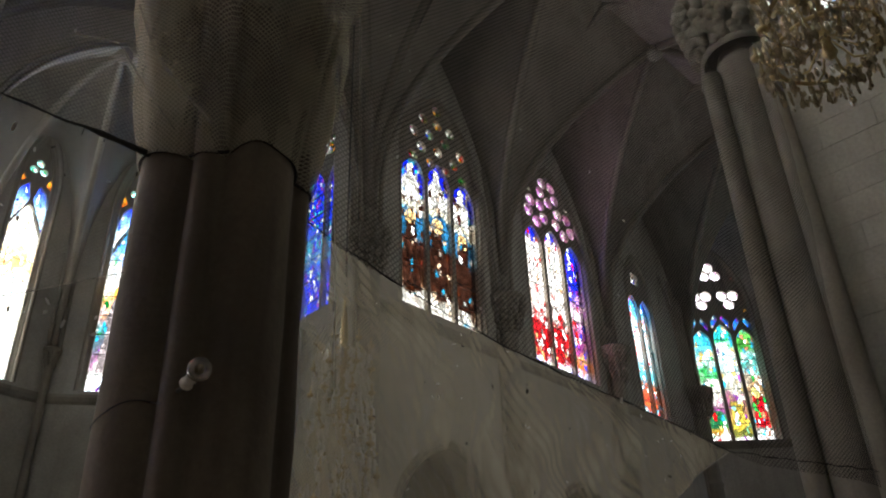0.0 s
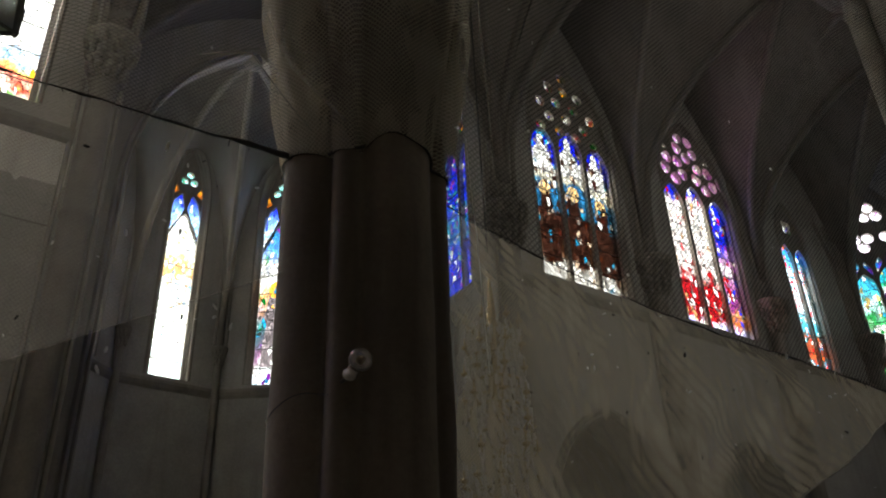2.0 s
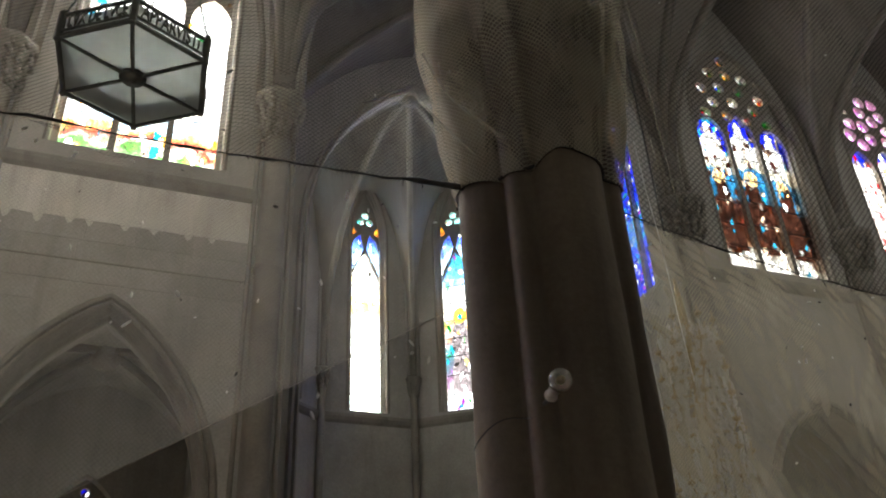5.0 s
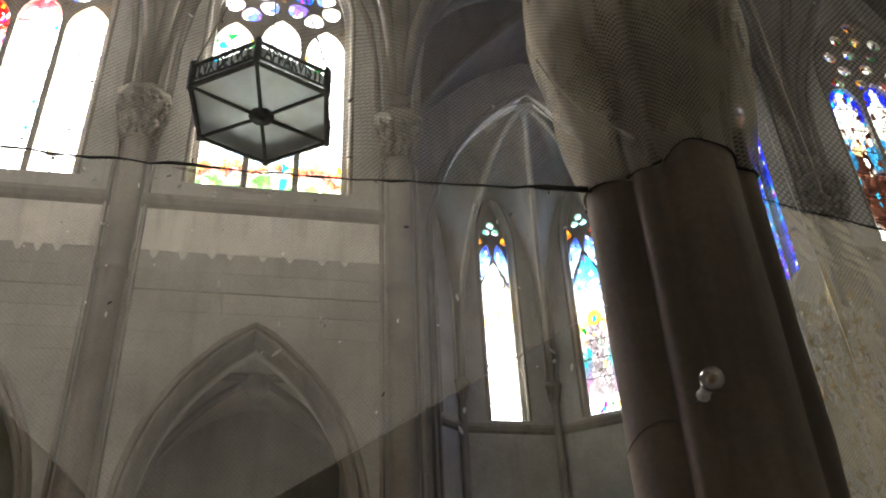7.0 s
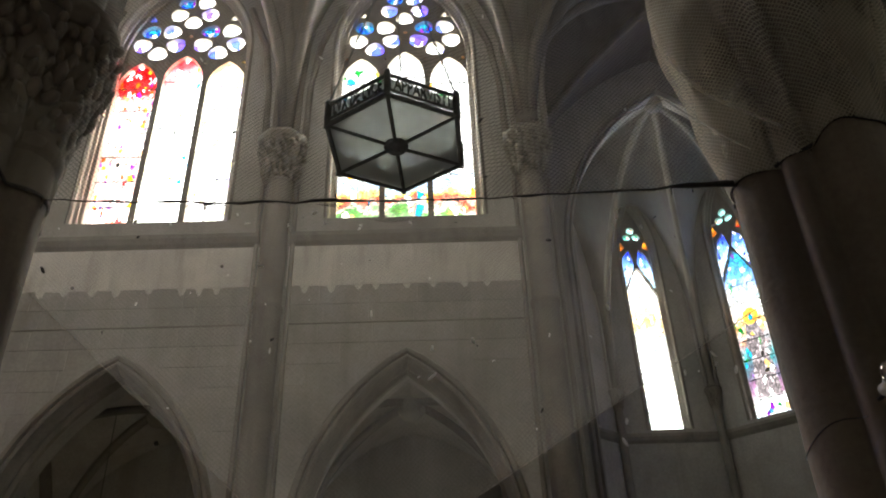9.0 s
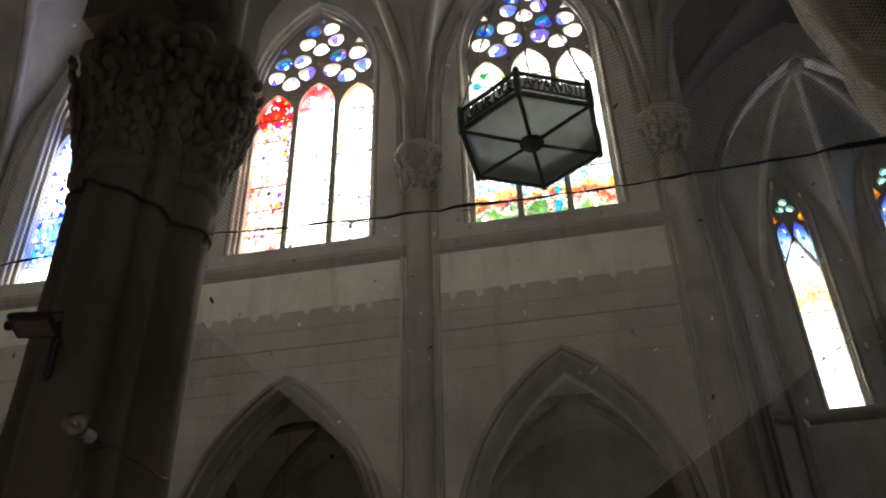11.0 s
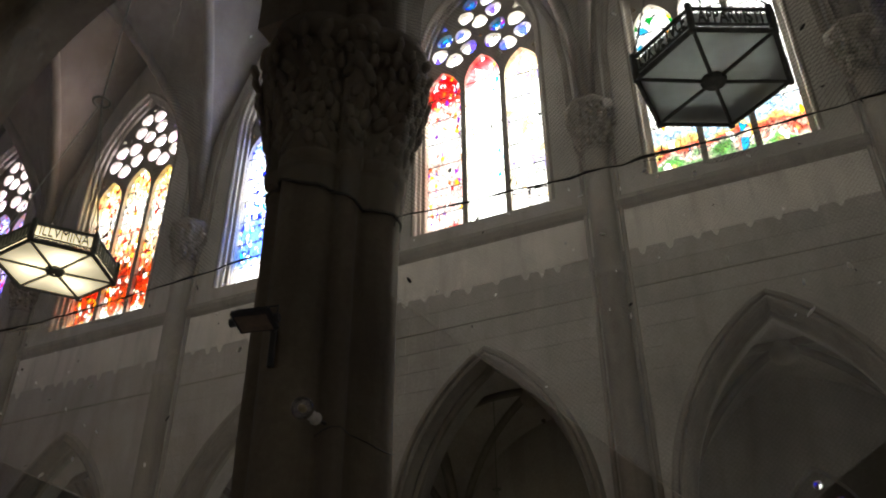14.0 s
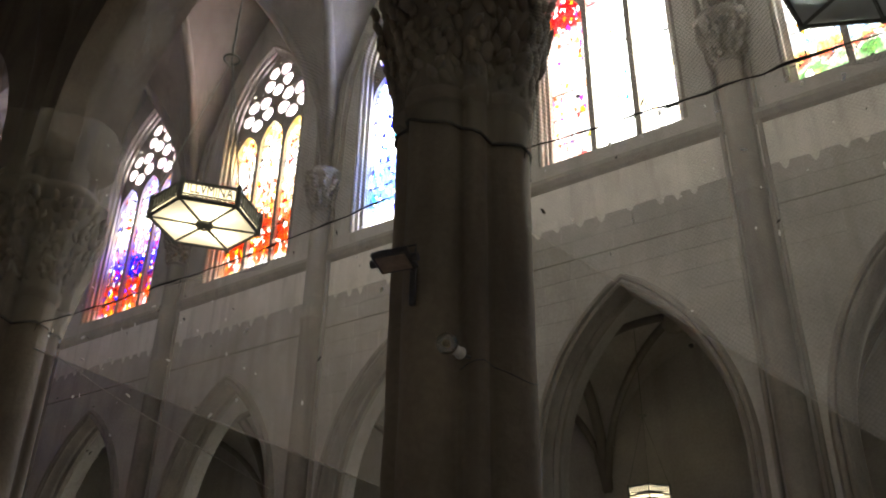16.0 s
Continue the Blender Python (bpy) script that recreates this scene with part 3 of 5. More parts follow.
    arch_trim(fr, 0, 0.72, 13.1, 20.6, 2.7, JAMB, "trim_window_jamb", "moulded limestone jamb round a lancet window")
arch_trim(wall_frame((0, TY, 0), 0), TX, 3.75, 0, 16.6, 6.9, HOOD, "trim_chapel_arch", "roll moulding round the chapel arch")


def course(x0, x1, z0, z1, out, name, label, m=FAR, mat=TRIM):
    bm = bmesh.new()
    prof = [(0.0, z0), (-out * 0.6, z0 + (z1 - z0) * 0.25), (-out, z0 + (z1 - z0) * 0.6), (-out * 0.9, z1 - 0.02), (0.0, z1)]
    va = [bm.verts.new((x0, y, z)) for y, z in prof]
    vb = [bm.verts.new((x1, y, z)) for y, z in prof]
    for i in range(len(prof) - 1):
        bm.faces.new((va[i], vb[i], vb[i + 1], va[i + 1]))
    bm.faces.new(va[::-1])
    bm.faces.new(vb)
    ob = tagged(part(name, bm, mat), label, "moulding", kind="structure")
    ob.matrix_world = m
    return ob


for i in range(5):
    course(SHAFTS[i + 1] + 0.36, SHAFTS[i] - 0.36, 13.05, 13.4, 0.16, "trim_sill_course", "weathered sill course under the tall windows")
    course(SHAFTS[i + 1] + 0.36, SHAFTS[i] - 0.36, 10.96, 11.02, 0.02, "trim_string_joint", "thin projecting joint of the wall coursing")
    rng = random.Random(i + 20)
    xa, xb = SHAFTS[i + 1] + 0.33, SHAFTS[i] - 0.33
    edge, x = [(xa, 11.96)], xa + rng.uniform(0.1, 0.4)
    while x < xb - 0.4:
        wd, drop = rng.uniform(0.07, 0.13), rng.uniform(0.1, 0.22)
        edge += [(x - 0.05, 11.96 + rng.uniform(-0.02, 0.02)), (x, 11.95 - drop * 0.6), (x + wd * 0.4, 11.95 - drop), (x + wd, 11.95 - drop * 0.8), (x + wd + 0.05, 11.96)]
        x += wd + rng.choice((0.3, 0.42, 0.5, 0.62, 0.9))
    me = plate([[(xb, 13.05), (xa, 13.05)] + edge + [(xb, 11.98)]], 0.03)
    ob = tagged(link("trim_plaster_band", me, PALE), "pale flaking plaster band below the sill", "plaster", kind="structure")
    ob.matrix_world = FAR
for x0, x1 in ((14.4, 19.8), (20.5, 26.0), (26.8, 32.5)):
    course(x0, x1, 13.05, 13.4, 0.16, "trim_sill_course", "weathered sill course under the choir windows")
course(0.1, 5.7, 12.9, 13.25, 0.14, "trim_sill_course", "weathered sill course under the apse window", APSE_SIDE)
for fr in CHAPEL:
    course(-half, half, 12.6, 12.95, 0.14, "trim_sill_course", "weathered sill course under a lancet", fr)


# ---- shafts and piers ----
def capital_mesh(bm, r0, r1, z0, z1, seed, n=11):
    """A foliate capital: bell, two tiers of curled leaves and an abacus."""
    rng = random.Random(seed)
    hgt = z1 - z0
    prof = [(r0 * 1.02, z0), (r0 * 1.12, z0 + 0.03 * hgt), (r0 * 1.12, z0 + 0.07 * hgt), (r0 * 1.02, z0 + 0.1 * hgt),
            (r0 * 1.08, z0 + 0.4 * hgt), (r0 + (r1 - r0) * 0.6, z0 + 0.75 * hgt), (r1 * 0.93, z0 + 0.86 * hgt)]
    lathe(bm, prof, n=24)
    lathe(bm, [(r1 * 0.9, z0 + 0.86 * hgt), (r1, z0 + 0.87 * hgt), (r1, z0 + 0.92 * hgt), (r1 * 1.04, z0 + 0.94 * hgt), (r1 * 1.04, z1), (0.01, z1)], n=8, a0=22.5, a1=382.5)
    for tier, (h0, h1, cnt) in enumerate(((0.12, 0.5, n), (0.42, 0.86, n))):
        for k in range(cnt):
            a = 2 * math.pi * (k + 0.5 * tier) / cnt + rng.uniform(-0.08, 0.08)
            for q in range(7):
                u = q / 6
                rad = r0 * 1.08 + (r1 - r0) * ((h0 + (h1 - h0) * u) ** 2) + 0.07 * r1 * math.sin(u * 3)
                size = r1 * (0.15 + 0.05 * math.sin(u * math.pi)) * rng.uniform(0.75, 1.15)
                off = a + rng.uniform(-0.13, 0.13)
                ctr = (rad * math.cos(off), rad * math.sin(off), z0 + hgt * (h0 + (h1 - h0) * u))
                bmesh.ops.create_icosphere(bm, subdivisions=1, radius=size, matrix=Matrix.Translation(ctr) @ Matrix.Rotation(rng.uniform(0, 3), 4, "Z") @ Matrix.Diagonal((1, 0.7, 0.8, 1)))


def wall_shaft(m, r, zcap, label, ring=11.3, pipe=True, foot=0.0, cap_h=1.4, group="wall shafts", springer=True):
    t = thing("wall_shaft", m, label, "shaft", group, "structure")
    bm = bmesh.new()
    prof = [(r * 1.5, foot), (r * 1.5, foot + 0.3), (r * 1.15, foot + 0.45), (r, foot + 0.6), (r, ring - 0.1), (r * 1.1, ring - 0.06), (r * 1.13, ring),
            (r * 1.1, ring + 0.06), (r, ring + 0.1), (r, zcap)]
    lathe(bm, prof, n=20)
    part("shaft", bm, TRIM, t, smooth=True)
    bm = bmesh.new()
    capital_mesh(bm, r, r * 2.1, zcap, zcap + cap_h, int(m.translation.x * 7) + 90)
    part("capital", bm, TRIM, t, "carved leaf capital", smooth=True)
    if pipe:
        for k, s in enumerate((1, -1)):
            bm = bmesh.new()
            tube(bm, [(s * (r + 0.12), 0.08, foot), (s * (r + 0.12), 0.08, zcap + 0.1)], 0.055, 8)
            part("colonnette", bm, TRIM, t, smooth=True)
    if springer:
        for k, (dx, rr) in enumerate(((-0.5, 0.1), (-0.24, 0.13), (0, 0.2), (0.24, 0.13), (0.5, 0.1))):
            bm = bmesh.new()
            z0 = zcap + cap_h
            pts = [(dx, 0.16 - 0.1 * abs(dx), z0), (dx * 1.1, 0.14, z0 + 2.0), (dx * 1.5, 0.1, z0 + 3.6), (dx * 2.6, 0.12, z0 + 5.2)]
            tube(bm, pts, rr, 8)
            part("rib_springer", bm, TRIM, t, smooth=True)
    return t


for x in SHAFTS:
    wall_shaft(pose(x, FAR_Y - 0.1, 0), 0.3, 14.75, "round limestone wall shaft with a leaf capital, between two windows")
for x in (14.0, 20.15, 26.4, 32.6):
    wall_shaft(pose(x, FAR_Y - 0.12, 0), 0.33, 14.0, "shadowed limestone choir shaft with a leaf capital")
for c in corners[1:5]:
    d = (Vector((TX, CH_Y, 0)) - c).normalized() * 0.12
    side = Vector((-d.y, d.x, 0)).normalized()
    shaft = wall_shaft(pose(c.x + d.x, c.y + d.y, 0), 0.14, 13.75, "slim chapel shaft with a small capital", ring=8, pipe=False, cap_h=0.8, springer=False, group="chapel shafts")
    for off in (-0.2, 0.2):
        bm = bmesh.new()
        tube(bm, [side * off + Vector((0, 0, 14.45)), side * off + Vector((0, 0, 17.5)), side * off * 1.3 - d * 0.5 + Vector((0, 0, 20.5))], 0.06, 8)
        part("colonnette", bm, WALL, shaft, smooth=True)

# the tall crossing pier, with a clustered leaf capital
def tall_pier(m, label):
    t = thing("crossing_pier", m, label, "pier", "crossing piers", "structure")
    for k, (dx, dy, r) in enumerate(((-0.05, 0.0, 0.42), (-0.25, 0.6, 0.2), (-0.3, -0.52, 0.2), (0.3, 0.75, 0.2))):
        bm = bmesh.new()
        zc = 14.2 if k == 0 else 13.9
        lathe(bm, [(r * 1.4, 0), (r * 1.4, 0.4), (r * 1.1, 0.6), (r, 0.8), (r, zc - 0.35), (r * 1.12, zc - 0.3), (r * 1.14, zc - 0.2), (r, zc - 0.15), (r, zc)], dx, dy, 20)
        part("shaft", bm, TRIM, t, smooth=True)
    bm = bmesh.new()
    box(bm, 0.0, 0.9, -0.5, 0.75, 0, 16, 0.06)
    part("core", bm, WALL, t)
    bm = bmesh.new()
    capital_mesh(bm, 0.72, 1.1, 14.1, 15.9, 5, 17)
    part("capital", bm, TRIM, t, "carved leaf capital", smooth=True)
    for dx, dy in ((-0.3, 0.5), (-0.45, 0.0), (-0.3, -0.5)):
        bm = bmesh.new()
        tube(bm, [(dx, dy, 15.8), (dx * 1.2, dy * 1.2, 18), (dx * 3, dy * 3, 20.5), (dx * 8, dy * 7, 23)], 0.2, 8)
        part("rib_springer", bm, TRIM, t, smooth=True)
    return t


tall_pier(pose(14.0, NEAR_Y - 0.25, 0), "tall pale limestone crossing pier with clustered shafts and leaf capital")


def pier_radius(a):
    """Outline of the arcade pier: a round core, four half columns and four thin corner rolls."""
    best = 0.45
    for k in range(8):
        b = math.pi / 4 * k
        dist, r = (0.41, 0.31) if k % 2 == 0 else (0.57, 0.11)
        d = a - b
        disc = r * r - (dist * math.sin(d)) ** 2
        if disc > 0 and math.cos(d) > 0:
            best = max(best, dist * math.cos(d) + math.sqrt(disc))
    return best


def radial(bm, rows, n=112, wob=0.0, seed=0):
    """Stacks outlines of the pier: rows of (scale, grow, z)."""
    rings = []
    for s, g, z in rows:
        ring = []
        for i in range(n):
            a = 2 * math.pi * i / n
            r = pier_radius(a) * s + g
            if wob:
                r += wob * noise.noise((math.cos(a) * 3 + seed, math.sin(a) * 3, z * 2.5))
            ring.append(bm.verts.new((r * math.cos(a), r * math.sin(a), z)))
        rings.append(ring)
    for lo, hi in zip(rings, rings[1:]):
        for i in range(n):
            bm.faces.new((lo[i], lo[(i + 1) % n], hi[(i + 1) % n], hi[i]))


def arcade_pier(m, seed, label, size, spread=1.0):
    t = thing("arcade_pier", m, label, "pier", "arcade piers", "structure")
    bm = bmesh.new()
    radial(bm, [(1.35, 0.1, 0), (1.35, 0.1, 0.5), (1.15, 0.08, 0.7), (1.05, 0.03, 0.9), (1, 0, 1.0)] + [(1, 0, 1.0 + 0.4 * i) for i in range(1, 13)], wob=0.012, seed=seed)
    for v in bm.verts:
        v.co.x, v.co.y = v.co.x * size, v.co.y * size
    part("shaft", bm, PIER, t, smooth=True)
    bm = bmesh.new()
    radial(bm, [(1, 0, 5.75), (1, 0.05, 5.8), (1, 0.06, 5.88), (1, 0.02, 5.93), (1, 0.05, 6.15), (0.97, 0.16, 6.5), (0.92, 0.28, 6.85), (0.82, 0.34, 6.95)], wob=0.03, seed=seed)
    rng = random.Random(seed)
    for tier in range(9):
        u = tier / 8
        zz, rr, cnt = 6.0 + 0.95 * u, 0.04 + 0.29 * u ** 1.1, 30
        for k in range(cnt):
            a = 2 * math.pi * (k + 0.5 * (tier % 2) + rng.uniform(-0.3, 0.3)) / cnt
            r = pier_radius(a) * 0.97 + rr
            mt = Matrix.Translation((r * math.cos(a), r * math.sin(a), zz + rng.uniform(-0.04, 0.04))) @ Matrix.Rotation(a, 4, "Z") @ Matrix.Rotation(rng.uniform(0.1, 0.7), 4, "Y") @ Matrix.Rotation(rng.uniform(-0.8, 0.8), 4, "X") @ Matrix.Diagonal((0.55, 0.8, rng.uniform(1.1, 1.6), 1))
            bmesh.ops.create_icosphere(bm, subdivisions=1, radius=rng.uniform(0.055, 0.095), matrix=mt)
    radial(bm, [(0.82, 0.32, 6.96), (0.85, 0.34, 6.98), (0.85, 0.34, 7.06), (0.85, 0.38, 7.1), (0.85, 0.38, 7.2), (0.3, 0.0, 7.21)])
    for v in bm.verts:
        v.co.x, v.co.y = v.co.x * size * spread, v.co.y * size * spread
    part("capital", bm, PIER, t, "dark carved leaf capital", smooth=True)
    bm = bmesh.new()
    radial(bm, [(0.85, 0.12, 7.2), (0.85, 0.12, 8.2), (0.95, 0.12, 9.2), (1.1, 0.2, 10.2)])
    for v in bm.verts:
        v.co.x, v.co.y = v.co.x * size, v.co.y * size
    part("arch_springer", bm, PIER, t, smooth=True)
    return t


PIERS = [(2.71, 4.85, 0.92), (-3.44, 4.85, 0.79), (-9.75, 4.85, 0.79), (-16.0, 4.85, 0.79), (-22.3, 4.85, 0.79)]
for k, (x, y, s) in enumerate(PIERS):
    arcade_pier(pose(x, y, 0), k + 3, "dark limestone compound pier with a leaf capital, backlit shade in its colour", s, 0.86 if k == 0 else 1.0)


# ashlar blocks of the far nave wall and the near transept wall
BLOCK_MESH = {}


def ashlar(parent, x, z, w, h, proud=0.009):
    key = (round(w, 2), round(h, 2))
    if key not in BLOCK_MESH:
        bm = bmesh.new()
        box(bm, -w / 2 + 0.006, w / 2 - 0.006, -proud, 0.004, -h / 2 + 0.006, h / 2 - 0.006)
        bmesh.ops.bevel(bm, geom=[e for e in bm.edges if all(v.co.y < -proud / 2 for v in e.verts)], offset=0.006, segments=1, affect="EDGES")
        me = bpy.data.meshes.new("stone_block")
        bm.to_mesh(me)
        bm.free()
        me.materials.append(BLOCK)
        BLOCK_MESH[key] = me
    ob = new("stone_block", BLOCK_MESH[key])
    ob.parent = parent
    ob.location = (x, random.uniform(-0.003, 0.002), z)


def in_arch(x, z, c, a, zs, h):
    if abs(x - c) > a:
        return False
    return z < zs or z - zs < pointed_height(x - c, a, h)


far_wall = bpy.data.objects["wall_nave_far"]
row_h = 0.49
for i in range(3):
    xa, xb = SHAFTS[i + 1] + 0.42, SHAFTS[i] - 0.42
    for r in range(10):
        z = 7.3 + row_h * r
        if 10.9 < z < 11.0 or z > 11.9:
            continue
        x = xa - (0.5 if r % 2 else 0.0)
        while x < xb:
            w = random.choice((0.8, 1.0, 1.2))
            lo, hi = max(x, xa), min(x + w, xb)
            x += w
            if hi - lo < 0.15:
                continue
            if any(in_arch(q, zz, BAYS[i], 2.5, 6.0, 4.4) for q in (lo, (lo + hi) / 2, hi) for zz in (z - row_h / 2, z)):
                continue
            ashlar(far_wall, (lo + hi) / 2, z, round(hi - lo, 1), row_h)
east_wall = bpy.data.objects["wall_transept_near"]
for r in range(20):
    z = 4.2 + 0.56 * r
    x = -4.0 - (0.6 if r % 2 else 0.0)
    while x < -0.2:
        w = random.choice((1.0, 1.2, 1.4))
        lo, hi = max(x, -4.0), x + w
        x += w
        if hi - lo > 0.2 and not any(in_arch(q, z, -1.4, 1.75, 19.6, 3.1) and z > 13.8 for q in (lo, hi)):
            ashlar(east_wall, (lo + hi) / 2, z, round(hi - lo, 1), 0.56)


# ---- windows ----
W_, Y_, B_, R_, G_, P_, O_, T_ = (0.9, 0.9, 0.86), (0.9, 0.62, 0.12), (0.05, 0.1, 0.75), (0.65, 0.03, 0.04), (0.05, 0.42, 0.14), (0.4, 0.1, 0.5), (0.75, 0.26, 0.05), (0.1, 0.5, 0.65)
N_ = (0.16, 0.07, 0.035)
GLASS = {
    "white": stained("glass_pale_saints", [(0.0, W_), (0.03, (0.85, 0.7, 0.4)), (0.07, (0.25, 0.5, 0.2)), (0.11, (0.85, 0.8, 0.7)), (0.15, (0.75, 0.25, 0.18)), (0.19, (0.8, 0.7, 0.35)), (0.24, (0.5, 0.65, 0.8)), (0.3, W_), (1.0, W_)], [W_, Y_, W_, G_, W_, T_, W_], 0.14, paint=0.45, cell=7.0),
    "red": stained("glass_red_topped", [(0.0, (0.75, 0.4, 0.3)), (0.1, W_), (0.25, (0.85, 0.62, 0.58)), (0.45, (0.8, 0.66, 0.6)), (0.62, W_), (0.74, (0.85, 0.6, 0.55)), (0.8, (0.7, 0.12, 0.12)), (1.0, R_)], [W_, R_, O_, W_, P_, Y_, W_, W_], 0.3, paint=0.5),
    "gold": stained("glass_faded_gold", [(0.0, W_), (0.12, (0.85, 0.8, 0.75)), (0.2, W_), (0.75, W_), (0.88, (0.9, 0.82, 0.6)), (1.0, (0.88, 0.6, 0.5))], [W_, W_, (0.85, 0.75, 0.5), (0.6, 0.55, 0.7), W_], 0.3, paint=0.4, cell=7.0),
    # Near-white glass: the glare that washes out this light is in its colour.
    "glare": stained("glass_glare_white", [(0.0, W_), (0.7, W_), (0.84, W_), (0.88, (0.85, 0.4, 0.4)), (1.0, (0.7, 0.08, 0.1))], [W_, W_, W_, Y_, W_, T_], 0.1, paint=0.12),
    "strip": stained("glass_ultramarine", [(0.0, B_), (0.3, (0.06, 0.12, 0.8)), (0.5, T_), (0.65, B_), (1.0, (0.05, 0.05, 0.6))], [B_, T_, B_, W_, B_, P_], 0.45, deep=1.4),
    # Blue glass with extra white bands that paint in glare.
    "blue": stained("glass_deep_blue", [(0.0, W_), (0.14, W_), (0.2, (0.3, 0.45, 0.9)), (0.42, (0.35, 0.5, 0.9)), (0.52, W_), (0.8, (0.8, 0.85, 0.95)), (1.0, B_)], [B_, W_, B_, T_, W_, B_], 0.3, paint=0.4),
    "fire": stained("glass_red_gold", [(0.0, W_), (0.08, W_), (0.13, O_), (0.3, (0.52, 0.14, 0.06)), (0.45, (0.9, 0.7, 0.5)), (0.7, W_), (1.0, (0.9, 0.75, 0.4))], [R_, O_, W_, Y_, W_, N_], 0.35, paint=0.6, deep=2.6),
    "ember": stained("glass_orange_blue", [(0.0, W_), (0.08, O_), (0.25, (0.5, 0.14, 0.06)), (0.38, B_), (0.5, (0.5, 0.4, 0.9)), (0.65, W_), (1.0, (0.6, 0.6, 0.95))], [O_, R_, B_, W_, Y_, N_], 0.35, paint=0.65, deep=2.6),
    "brown": stained("glass_brown_robes", [(0.0, (0.8, 0.78, 0.75)), (0.11, (0.78, 0.76, 0.7)), (0.15, (0.3, 0.2, 0.14)), (0.2, (0.14, 0.08, 0.05)), (0.44, (0.17, 0.09, 0.07)), (0.48, (0.1, 0.3, 0.42)), (0.62, (0.12, 0.34, 0.5)), (0.66, (0.75, 0.72, 0.62)), (0.74, (0.78, 0.76, 0.68)), (0.79, B_), (1.0, B_)], [N_, W_, N_, (0.5, 0.45, 0.4), N_, (0.2, 0.07, 0.05), (0.6, 0.5, 0.4), T_], 0.2, deep=1.9, cell=9.0, robe=(0.2, 0.11, 0.08), halo=(0.9, 0.72, 0.45), spire=(0.85, 0.84, 0.8)),
    "rose": stained("glass_crimson_scene", [(0.0, (0.55, 0.52, 0.85)), (0.06, (0.8, 0.78, 0.88)), (0.09, (0.5, 0.06, 0.07)), (0.3, (0.55, 0.06, 0.08)), (0.36, (0.8, 0.7, 0.66)), (0.5, (0.86, 0.82, 0.78)), (0.82, (0.86, 0.82, 0.76)), (0.9, (0.7, 0.6, 0.7)), (0.94, B_), (1.0, B_)], [R_, W_, (0.4, 0.3, 0.28), W_, (0.7, 0.5, 0.3), W_], 0.26, deep=1.7, cell=8.0),
    "roseblue": stained("glass_violet_scene", [(0.0, (0.55, 0.52, 0.85)), (0.06, (0.8, 0.78, 0.88)), (0.1, O_), (0.18, (0.7, 0.45, 0.3)), (0.24, (0.35, 0.1, 0.3)), (0.4, (0.6, 0.35, 0.5)), (0.48, (0.85, 0.8, 0.82)), (0.58, (0.75, 0.5, 0.7)), (0.66, B_), (1.0, B_)], [W_, P_, B_, R_, W_, (0.7, 0.4, 0.5)], 0.28, deep=1.7, cell=8.0),
    "green": stained("glass_green_meadow", [(0.0, (0.88, 0.84, 0.86)), (0.05, (0.88, 0.86, 0.84)), (0.07, (0.25, 0.3, 0.12)), (0.13, (0.6, 0.5, 0.15)), (0.36, (0.4, 0.2, 0.3)), (0.42, (0.5, 0.48, 0.42)), (0.52, (0.8, 0.8, 0.72)), (0.62, (0.6, 0.85, 0.85)), (0.78, (0.85, 0.9, 0.88)), (0.86, (0.1, 0.55, 0.3)), (0.93, (0.1, 0.6, 0.55)), (1.0, T_)], [(0.4, 0.75, 0.6), W_, T_, (0.7, 0.6, 0.3), P_, W_], 0.26, deep=1.7, cell=8.0, robe=(0.75, 0.62, 0.2), head=0.34),
    "meadow": stained("glass_leafy_light", [(0.0, (0.88, 0.84, 0.86)), (0.05, (0.88, 0.86, 0.84)), (0.07, (0.6, 0.35, 0.1)), (0.14, (0.65, 0.5, 0.15)), (0.2, (0.1, 0.4, 0.2)), (0.3, (0.4, 0.12, 0.35)), (0.38, (0.75, 0.7, 0.62)), (0.55, (0.8, 0.82, 0.74)), (0.62, G_), (0.72, (0.75, 0.88, 0.9)), (0.85, (0.2, 0.6, 0.7)), (1.0, T_)], [G_, W_, T_, R_, (0.7, 0.6, 0.3), W_], 0.28, deep=1.7, cell=8.0, robe=(0.1, 0.35, 0.2), head=0.28),
    "martyr": stained("glass_crimson_cloak", [(0.0, (0.88, 0.84, 0.86)), (0.06, (0.85, 0.84, 0.82)), (0.09, (0.3, 0.32, 0.3)), (0.16, (0.45, 0.3, 0.2)), (0.4, (0.3, 0.25, 0.2)), (0.5, (0.45, 0.33, 0.2)), (0.58, (0.7, 0.66, 0.6)), (0.68, (0.15, 0.5, 0.45)), (0.75, (0.6, 0.75, 0.75)), (0.84, (0.15, 0.5, 0.15)), (0.95, (0.3, 0.6, 0.2)), (1.0, T_)], [G_, W_, T_, (0.5, 0.3, 0.2), W_], 0.26, deep=1.7, cell=8.0, robe=(0.72, 0.04, 0.08), halo=(0.8, 0.75, 0.4), head=0.4),
    "teal": stained("glass_teal_strip", [(0.0, W_), (0.07, (0.15, 0.4, 0.5)), (0.12, (0.4, 0.12, 0.08)), (0.28, (0.5, 0.2, 0.1)), (0.36, (0.15, 0.5, 0.6)), (0.48, (0.65, 0.72, 0.75)), (0.75, (0.75, 0.84, 0.9)), (0.88, (0.1, 0.45, 0.8)), (1.0, B_)], [T_, W_, R_, T_, O_], 0.24, deep=1.5, paint=0.5),
